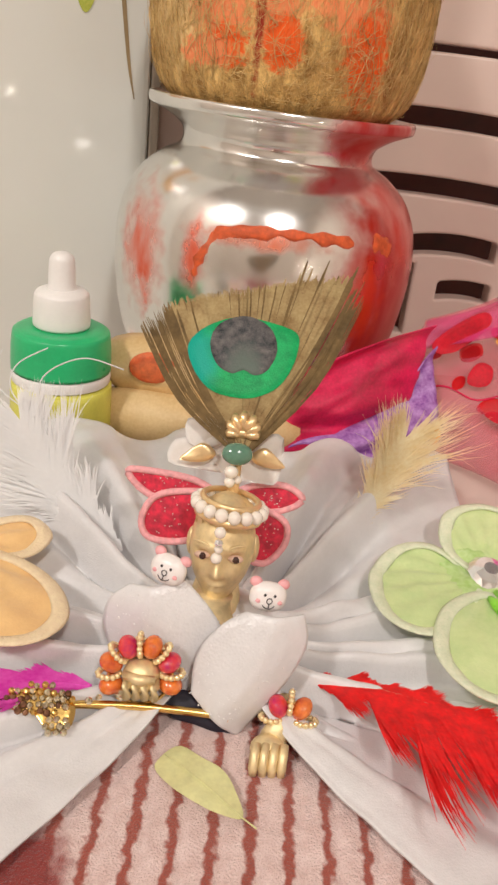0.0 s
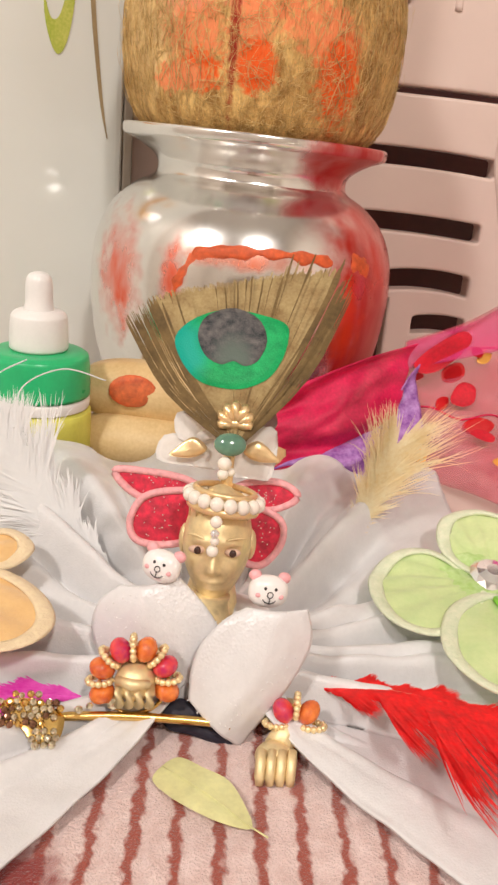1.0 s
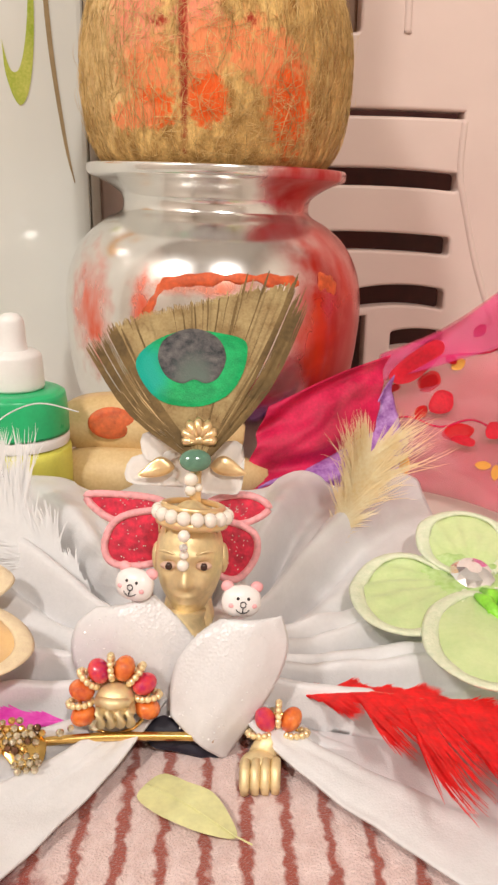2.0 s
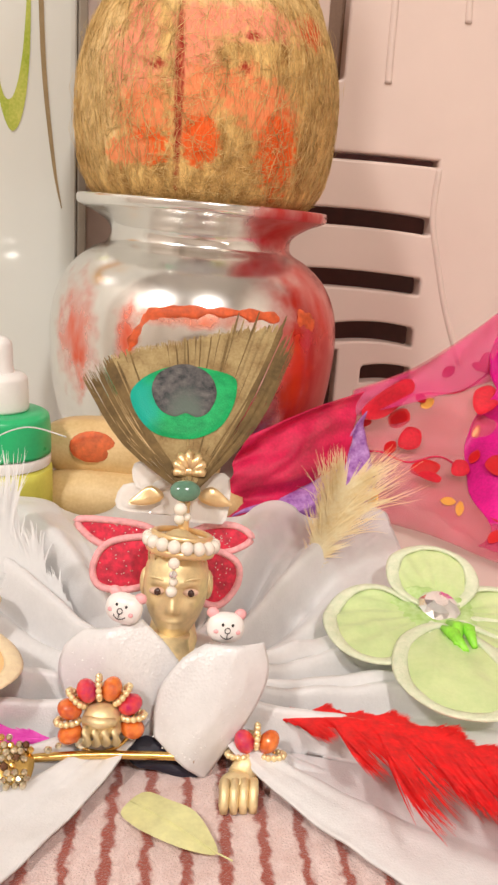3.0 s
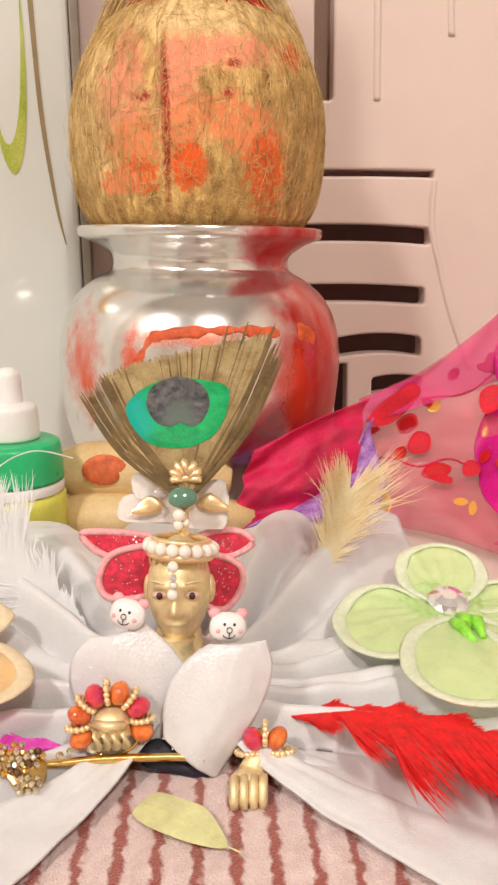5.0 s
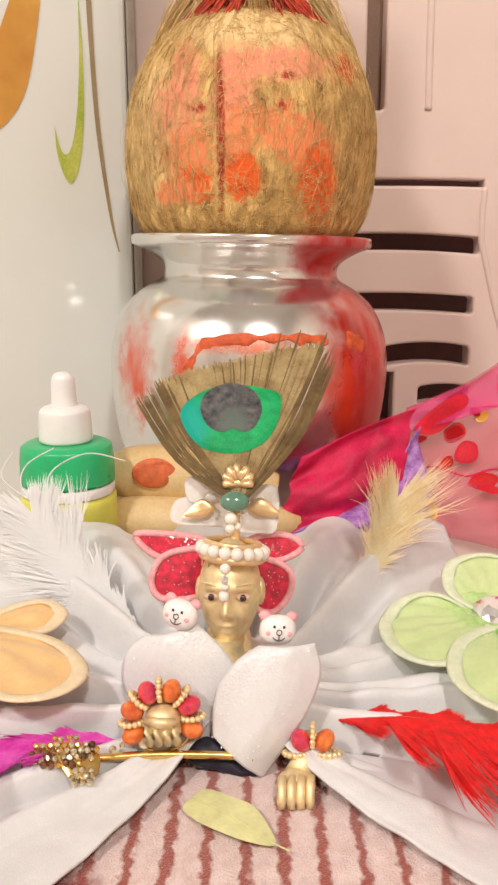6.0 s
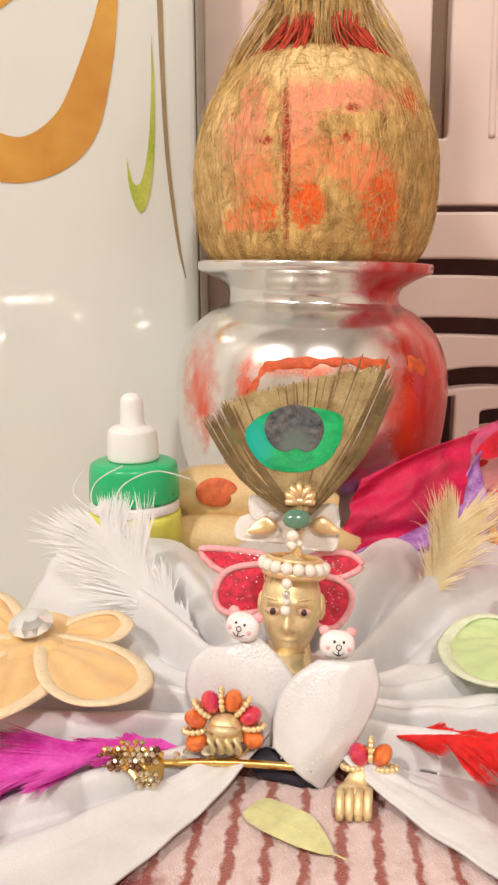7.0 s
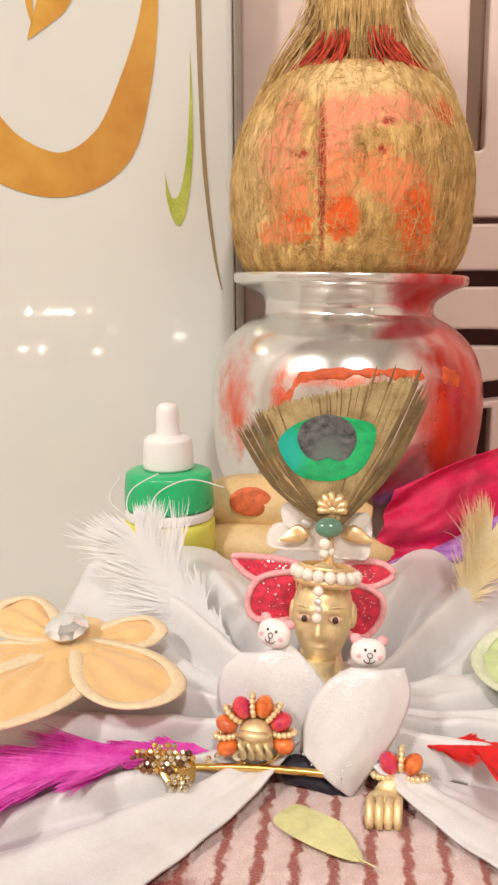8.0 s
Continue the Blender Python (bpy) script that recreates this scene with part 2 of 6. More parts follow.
# powder and paste on the steel pot
nt = M["steel"].node_tree
for at, size, scale, fray, soft, colour, rough, metal in (
        ((0.068, 0.318, 0.0675), (0.031, 0.05, 0.060), 70, 1.3, 0.40, (0.62, 0.022, 0.008), 0.26, 0.75),
        ((0.064, 0.315, 0.0400), (0.022, 0.04, 0.030), 90, 1.2, 0.35, (0.50, 0.008, 0.012), 0.35, 0.50),
        ((0.048, 0.305, 0.1165), (0.018, 0.03, 0.013), 90, 0.9, 0.30, (0.52, 0.010, 0.008), 0.35, 0.5),
        ((-0.035, 0.312, 0.0700), (0.0075, 0.03, 0.019), 170, 1.6, 0.55, (0.80, 0.10, 0.030), 0.35, 0.60),
        ((0.010, 0.288, 0.0810), (0.0200, 0.03, 0.0034), 200, 1.6, 0.55, (0.84, 0.20, 0.09), 0.30, 0.60),
        ((-0.0150, 0.290, 0.0700), (0.0040, 0.03, 0.0130), 200, 1.6, 0.55, (0.84, 0.12, 0.045), 0.30, 0.60),
        ((0.0500, 0.302, 0.0580), (0.0070, 0.03, 0.0130), 170, 1.5, 0.55, (0.80, 0.09, 0.020), 0.30, 0.65)):
    stain(M["steel"], between_fibres(nt, patch_mask(nt, at, size, scale, fray, soft), 0.75 if size[0] > 0.0155 and at[0] > 0.04 else 0.25, 110, (0.30, 0.66)), colour, rough, metal)
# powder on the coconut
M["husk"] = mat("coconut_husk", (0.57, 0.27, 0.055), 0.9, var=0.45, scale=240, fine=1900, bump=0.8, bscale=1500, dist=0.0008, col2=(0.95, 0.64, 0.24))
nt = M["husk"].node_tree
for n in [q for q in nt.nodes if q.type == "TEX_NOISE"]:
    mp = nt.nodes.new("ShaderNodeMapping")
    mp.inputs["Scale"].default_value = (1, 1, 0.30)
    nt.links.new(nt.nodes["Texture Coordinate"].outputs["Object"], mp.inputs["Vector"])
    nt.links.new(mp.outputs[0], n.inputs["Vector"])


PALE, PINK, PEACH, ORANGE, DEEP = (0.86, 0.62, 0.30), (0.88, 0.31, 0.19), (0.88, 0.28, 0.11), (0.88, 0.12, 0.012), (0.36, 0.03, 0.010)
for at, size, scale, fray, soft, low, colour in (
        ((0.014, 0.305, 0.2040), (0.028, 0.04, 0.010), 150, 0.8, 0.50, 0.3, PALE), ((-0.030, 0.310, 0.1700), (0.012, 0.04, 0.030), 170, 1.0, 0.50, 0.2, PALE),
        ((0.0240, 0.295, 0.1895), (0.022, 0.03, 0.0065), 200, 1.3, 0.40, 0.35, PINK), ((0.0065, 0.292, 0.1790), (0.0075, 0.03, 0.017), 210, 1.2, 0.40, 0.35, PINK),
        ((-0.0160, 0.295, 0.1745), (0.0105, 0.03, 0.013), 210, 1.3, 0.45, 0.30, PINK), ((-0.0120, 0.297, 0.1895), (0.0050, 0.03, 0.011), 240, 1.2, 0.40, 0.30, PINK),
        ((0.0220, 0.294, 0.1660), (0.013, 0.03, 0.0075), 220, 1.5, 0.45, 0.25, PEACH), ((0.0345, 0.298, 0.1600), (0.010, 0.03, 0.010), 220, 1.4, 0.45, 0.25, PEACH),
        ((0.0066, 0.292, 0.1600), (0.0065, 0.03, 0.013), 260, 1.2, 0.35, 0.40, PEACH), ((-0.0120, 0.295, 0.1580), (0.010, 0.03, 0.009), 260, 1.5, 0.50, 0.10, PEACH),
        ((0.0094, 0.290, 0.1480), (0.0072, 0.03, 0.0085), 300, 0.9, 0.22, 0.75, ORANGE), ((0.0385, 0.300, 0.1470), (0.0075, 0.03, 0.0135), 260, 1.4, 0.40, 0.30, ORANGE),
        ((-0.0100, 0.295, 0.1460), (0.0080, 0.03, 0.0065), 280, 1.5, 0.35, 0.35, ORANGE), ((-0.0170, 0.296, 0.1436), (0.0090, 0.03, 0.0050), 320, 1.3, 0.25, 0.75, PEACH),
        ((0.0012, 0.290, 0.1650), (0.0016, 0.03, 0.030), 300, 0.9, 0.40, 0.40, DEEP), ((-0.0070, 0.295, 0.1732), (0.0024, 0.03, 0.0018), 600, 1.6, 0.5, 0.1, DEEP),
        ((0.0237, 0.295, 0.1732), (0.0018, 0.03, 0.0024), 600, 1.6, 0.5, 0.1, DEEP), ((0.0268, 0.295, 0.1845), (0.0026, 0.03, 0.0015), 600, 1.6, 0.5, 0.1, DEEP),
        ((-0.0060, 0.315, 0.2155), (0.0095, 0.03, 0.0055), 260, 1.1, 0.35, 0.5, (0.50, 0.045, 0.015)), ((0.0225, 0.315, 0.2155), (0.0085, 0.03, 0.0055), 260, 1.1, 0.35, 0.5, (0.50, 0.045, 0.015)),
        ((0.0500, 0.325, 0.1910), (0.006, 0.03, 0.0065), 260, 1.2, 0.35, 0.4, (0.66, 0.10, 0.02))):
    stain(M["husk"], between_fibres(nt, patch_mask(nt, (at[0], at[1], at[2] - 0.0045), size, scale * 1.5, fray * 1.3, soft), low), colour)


# striped pile cloth
def striped_cloth():
    m = mat("striped_chenille", (0.76, 0.53, 0.49), 0.9, var=0.12, scale=300, fine=1500, bump=0.9, bscale=2000, dist=0.0006,
            col2=(0.82, 0.64, 0.61), Sheen_Weight=0.4)
    nt, bsdf = nodes_of(m)
    tc = nt.nodes.new("ShaderNodeTexCoord")
    sep = nt.nodes.new("ShaderNodeSeparateXYZ")
    nt.links.new(tc.outputs["Object"], sep.inputs[0])
    nz = nt.nodes.new("ShaderNodeTexNoise")
    nz.inputs["Scale"].default_value, nz.inputs["Detail"].default_value = 330, 6
    nt.links.new(tc.outputs["Object"], nz.inputs["Vector"])
    slant = nt.nodes.new("ShaderNodeMath")
    slant.operation = "MULTIPLY_ADD"
    nt.links.new(sep.outputs[1], slant.inputs[0])
    slant.inputs[1].default_value = STRIPE_SLANT
    nt.links.new(sep.outputs[0], slant.inputs[2])
    wob = nt.nodes.new("ShaderNodeMath")
    wob.operation = "MULTIPLY_ADD"
    nt.links.new(nz.outputs["Fac"], wob.inputs[0])
    wob.inputs[1].default_value = 0.0040
    nt.links.new(slant.outputs[0], wob.inputs[2])
    pp = nt.nodes.new("ShaderNodeMath")
    pp.operation = "PINGPONG"
    nt.links.new(wob.outputs[0], pp.inputs[0])
    pp.inputs[1].default_value = STRIPE / 2
    mr = nt.nodes.new("ShaderNodeMapRange")
    mr.inputs["From Min"].default_value, mr.inputs["From Max"].default_value = STRIPE * 0.185, STRIPE * 0.085
    nt.links.new(pp.outputs[0], mr.inputs["Value"])
    stain(m, mr.outputs[0], (0.34, 0.070, 0.045))
    stain(m, patch_mask(nt, (-0.036, 0.094, 0), (0.014, 0.016, 0.02), 300, 0.6, 0.25), (0.26, 0.03, 0.025))
    return m


STRIPE, STRIPE_SLANT = 0.0076, -0.05
M["cloth"] = striped_cloth()


# ---- building helpers ----
def thing(name, at, label, category, group="", kind=""):
    ob = new(name)
    ob.location = at
    ob.empty_display_size = 0.01
    return tagged(ob, label, category, group, kind)


def part(name, bm, material, parent=None, label="", smooth=True):
    me = bpy.data.meshes.new(name)
    bm.normal_update()
    for f in bm.faces:
        f.smooth = smooth
    bm.to_mesh(me)
    bm.free()
    for m in (material if isinstance(material, (list, tuple)) else [material]):
        me.materials.append(m)
    ob = new(name, me)
    if parent:
        ob.parent = parent
        ob.matrix_parent_inverse = Matrix.Translation(parent.location).inverted()
    if label:
        ob["label"] = label
    return ob


def solid(ob, thick, offset=-1.0):
    md = ob.modifiers.new("thickness", "SOLIDIFY")
    md.thickness, md.offset = thick, offset
    return ob


def lathe(bm, profile, at=(0, 0, 0), segs=48, jitter=None):
    rings = []
    for r, z in profile:
        ring = []
        for i in range(segs):
            a = 2 * math.pi * i / segs
            rr = r * (1 + (jitter(a, z) if jitter else 0))
            ring.append(bm.verts.new((at[0] + rr * math.cos(a), at[1] + rr * math.sin(a), at[2] + z)))
        rings.append(ring)
    for a, b in zip(rings, rings[1:]):
        for i in range(segs):
            j = (i + 1) % segs
            bm.faces.new((a[i], a[j], b[j], b[i]))
    for ring, flip in ((rings[0], True), (rings[-1], False)):
        bm.faces.new(ring[::-1] if flip else ring)
    return bm


def tube(bm, pts, radius, segs=8, closed=False, flat=None, mi=0):
    """A round cord along points; radius a number or one for each point."""
    pts = [Vector(p) for p in pts]
    n = len(pts)
    rad = radius if isinstance(radius, (list, tuple)) else [radius] * n
    up = Vector((0.13, 0.21, 1)).normalized()
    rings = []
    for i, p in enumerate(pts):
        if closed:
            d = pts[(i + 1) % n] - pts[i - 1]
        else:
            d = pts[min(i + 1, n - 1)] - pts[max(i - 1, 0)]
        d.normalize()
        s = d.cross(up)
        if s.length < 0.05:
            s = d.cross(Vector((1, 0, 0)))
        s.normalize()
        w = s.cross(d)
        k = flat if flat else 1.0
        rings.append([bm.verts.new(p + rad[i] * (math.cos(2 * math.pi * j / segs) * s + k * math.sin(2 * math.pi * j / segs) * w)) for j in range(segs)])
    pairs = list(zip(rings, rings[1:])) + ([(rings[-1], rings[0])] if closed else [])
    for a, b in pairs:
        for j in range(segs):
            k2 = (j + 1) % segs
            f = bm.faces.new((a[j], a[k2], b[k2], b[j]))
            f.material_index = mi
    if not closed:
        bm.faces.new(rings[0][::-1]).material_index = mi
        bm.faces.new(rings[-1]).material_index = mi
    return bm


def ball(bm, at, size, u=16, v=10, turn=None, mi=0, shape=None):
    """An ellipsoid; shape(n) may bend each unit direction into a place."""
    sx, sy, sz = size if isinstance(size, (list, tuple)) else (size,) * 3
    R = turn.to_3x3() if turn else Matrix.Identity(3)
    def put(n):
        q = Vector(shape(n)) if shape else Vector((n[0] * sx, n[1] * sy, n[2] * sz))
        return bm.verts.new(Vector(at) + R @ q)
    top, bot = put((0, 0, 1)), put((0, 0, -1))
    rings = []
    for i in range(1, v):
        t = math.pi * i / v
        rings.append([put((math.sin(t) * math.cos(2 * math.pi * j / u), math.sin(t) * math.sin(2 * math.pi * j / u), math.cos(t))) for j in range(u)])
    faces = []
    for j in range(u):
        k = (j + 1) % u
        faces.append(bm.faces.new((top, rings[0][j], rings[0][k])))
        faces.append(bm.faces.new((bot, rings[-1][k], rings[-1][j])))
        for a, b in zip(rings, rings[1:]):
            faces.append(bm.faces.new((a[j], b[j], b[k], a[k])))
    for f in faces:
        f.material_index = mi
    return bm


def box(bm, lo, hi, bevel=0.0):
    vs = [bm.verts.new((x, y, z)) for x in (lo[0], hi[0]) for y in (lo[1], hi[1]) for z in (lo[2], hi[2])]
    for q in ((0, 1, 3, 2), (4, 6, 7, 5), (0, 4, 5, 1), (2, 3, 7, 6), (0, 2, 6, 4), (1, 5, 7, 3)):
        bm.faces.new([vs[i] for i in q])
    if bevel:
        bmesh.ops.bevel(bm, geom=list(bm.edges), offset=bevel, segments=3, affect="EDGES", profile=0.6)
    return bm


def spline(pts, per=8, closed=False):
    """Catmull-Rom through points of any dimension."""
    pts = [np.array(p, float) for p in pts]
    n = len(pts)
    out = []
    for i in range(n if closed else n - 1):
        if closed:
            a, b, c, d = pts[i - 1], pts[i], pts[(i + 1) % n], pts[(i + 2) % n]
        else:
            a, b, c, d = pts[max(i - 1, 0)], pts[i], pts[i + 1], pts[min(i + 2, n - 1)]
        for k in range(per):
            t = k / per
            out.append(0.5 * (2 * b + (c - a) * t + (2 * a - 5 * b + 4 * c - d) * t * t + (3 * b - a - 3 * c + d) * t ** 3))
    if not closed:
        out.append(pts[-1])
    return out


def pillow(bm, outline, place, front=0.002, back=0.0008, rings=8, power=0.5, mi=0, wrinkle=0.0, per=8, seed=0.0, sag=None):
    """A padded shape: outline in (u, v), place(u, v, w) -> world, w towards the viewer."""
    edge = spline(outline, per, True)
    c = sum(edge) / len(edge)
    n = len(edge)
    def level(w0, sign):
        rows = []
        for k in range(rings):
            s = k / rings
            row = []
            for j, e in enumerate(edge):
                q = c + (e - c) * (1 - s)
                r = 1 - s
                w = w0 * (1 - r ** 2.2) ** power
                if wrinkle:
                    w += (1 - r ** 6) * wrinkle * noise.noise(Vector((q[0] * 220 + seed, q[1] * 220, seed)))
                if sag:
                    w += sag(q[0], q[1])
                row.append(bm.verts.new(place(q[0], q[1], sign * w if not sag else sign * (w - sag(q[0], q[1])) + sag(q[0], q[1]))))
            rows.append(row)
        w = w0 + (sag(c[0], c[1]) if sag and sign > 0 else 0)
        if sag and sign < 0:
            w = w0 - sag(c[0], c[1])
        rows.append(bm.verts.new(place(c[0], c[1], sign * w)))
        return rows
    f, b = level(front, 1), level(back, -1)
    faces = []
    for rows, flip in ((f, False), (b, True)):
        for k in range(rings - 1):
            for j in range(n):
                i = (j + 1) % n
                q = (rows[k][j], rows[k][i], rows[k + 1][i], rows[k + 1][j])
                faces.append(bm.faces.new(q[::-1] if flip else q))
        for j in range(n):
            i = (j + 1) % n
            q = (rows[rings - 1][j], rows[rings - 1][i], rows[rings])
            faces.append(bm.faces.new(q[::-1] if flip else q))
    for j in range(n):
        i = (j + 1) % n
        faces.append(bm.faces.new((f[0][i], f[0][j], b[0][j], b[0][i])))
    for q in faces:
        q.material_index = mi
    bmesh.ops.recalc_face_normals(bm, faces=faces)
    return bm


def plane_of(origin, ux, uy):
    o, ux, uy = Vector(origin), Vector(ux).normalized(), Vector(uy).normalized()
    n = ux.cross(uy).normalized()
    return lambda u, v, w=0.0: o + ux * u + uy * v + n * w


def sheet(bm, fn, nu, nv, mi=0):
    rows = [[bm.verts.new(fn(i / nu, j / nv)) for i in range(nu + 1)] for j in range(nv + 1)]
    for a, b in zip(rows, rows[1:]):
        for i in range(nu):
            bm.faces.new((a[i], a[i + 1], b[i + 1], b[i])).material_index = mi
    return bm


def cut_plate(name, outer, holes, depth, bevel, material, parent, to_world, label=""):
    """A plate in the (u, v) plane with holes right through it and rounded edges."""
    cu = bpy.data.curves.new(name, "CURVE")
    cu.dimensions, cu.fill_mode = "2D", "BOTH"
    cu.extrude, cu.bevel_depth, cu.bevel_resolution = depth / 2, bevel, 2
    for poly in [outer] + holes:
        sp = cu.splines.new("POLY")
        sp.points.add(len(poly) - 1)
        for p, q in zip(sp.points, poly):
            p.co = (q[0], q[1], 0, 1)
        sp.use_cyclic_u = True
    tmp = bpy.data.objects.new(name, cu)
    scene.collection.objects.link(tmp)
    me = bpy.data.meshes.new_from_object(tmp.evaluated_get(bpy.context.evaluated_depsgraph_get()))
    bpy.data.objects.remove(tmp)
    bm = bmesh.new()
    bm.from_mesh(me)
    for v in bm.verts:
        v.co = to_world(*v.co)
    bmesh.ops.remove_doubles(bm, verts=bm.verts, dist=1e-5)
    bmesh.ops.recalc_face_normals(bm, faces=bm.faces)
    ob = part(name, bm, material, parent, label, smooth=False)
    return ob


def slot(x0, x1, z0, z1, bow=0.0, r=0.003, n=5):
    """A rounded slot, bowed upwards in its middle, as a closed outline, with room for the moulded lip."""
    if x1 - x0 < 0.3:
        x0, x1, z0, z1 = x0 - 0.0016, x1 + 0.0016, z0 - 0.0016, z1 + 0.0016
    r = min(r, (z1 - z0) / 2.01, (x1 - x0) / 2.01)
    pts = []
    for cx, cz, a0 in ((x1 - r, z0 + r, -90), (x1 - r, z1 - r, 0), (x0 + r, z1 - r, 90), (x0 + r, z0 + r, 180)):
        for k in range(n):
            a = radians(a0 + 90 * k / (n - 1))
            pts.append((cx + r * math.cos(a), cz + r * math.sin(a)))
    out = []
    for i, p in enumerate(pts):
        q = pts[(i + 1) % len(pts)]
        m = 10 if abs(p[0] - q[0]) > 0.02 else 1
        for k in range(m):
            t = k / m
            out.append((p[0] + (q[0] - p[0]) * t, p[1] + (q[1] - p[1]) * t))
    mid, half = (x0 + x1) / 2, (x1 - x0) / 2
    return [(x, z + bow * (1 - ((x - mid) / half) ** 2)) for x, z in out]


# ---- the setting ----
def structure(name, bm, material, label, category):
    return tagged(part(name, bm, material, smooth=False), label, category, kind="structure")


structure("floor", box(bmesh.new(), (-1.1, -1.5, -0.35), (1.1, 1.0, -0.30)), M["floor_tile"], "pale glazed floor around the low stool", "floor")
structure("wall_north", box(bmesh.new(), (-1.1, 1.0, -0.35), (1.1, 1.1, 2.2)), M["slot_shade"], "wall coloured near-black brown for the shade behind the chair slots", "wall")
structure("wall_south", box(bmesh.new(), (-1.1, -1.6, -0.35), (1.1, -1.5, 2.2)), M["wall_paint"], "plain cream painted wall", "wall")
structure("wall_east", box(bmesh.new(), (1.1, -1.6, -0.35), (1.2, 1.1, 2.2)), M["wall_paint"], "plain cream painted wall", "wall")
structure("wall_west", box(bmesh.new(), (-1.2, -1.6, -0.35), (-1.1, 1.1, 2.2)), M["wall_paint"], "plain cream painted wall", "wall")
structure("ceiling", box(bmesh.new(), (-1.2, -1.6, 2.2), (1.2, 1.1, 2.3)), M["ceiling_paint"], "plain white painted ceiling", "ceiling")


# striped cloth
def build_cloth():
    def f(u, v):
        x, y = -0.088 + 0.148 * u, -0.05 + 0.30 * v
        ridge = abs(((x + STRIPE_SLANT * y) / STRIPE) % 1 - 0.5) * 2
        z = 0.0006 - 0.0006 * max(0, 1 - (1 - ridge) / 0.25) + 0.00035 * noise.noise(Vector((x * 700, y * 700, 0))) + 0.001 * noise.noise(Vector((x * 40, y * 40, 3)))
        return (x, y, z)
    root = thing("striped_cloth", (0, 0.12, 0), "pink chenille cloth with thin brown-red stripes under the statue", "cloth")
    solid(part("woven_top", sheet(bmesh.new(), f, 220, 280), M["cloth"], root), 0.0012)
    root = thing("low_stool", (0, 0.14, -0.3), "low white stool that carries the striped cloth and the statue", "stool")
    part("stool_top", box(bmesh.new(), (-0.086, -0.05, -0.03), (0.225, 0.405, -0.0022), 0.002), M["plastic"], root)
    for x in (-0.07, 0.205):
        for y in (-0.03, 0.385):
            part("leg", box(bmesh.new(), (x - 0.012, y - 0.012, -0.3), (x + 0.012, y + 0.012, -0.03), 0.002), M["plastic"], root)


build_cloth()

# the enamelled panel with printed swirls
PT = radians(26)
panel_at = lambda u, v, w=0.0: Vector((-0.041 + math.cos(PT) * u + math.sin(PT) * w, 0.400 + math.sin(PT) * u - math.cos(PT) * w, v))


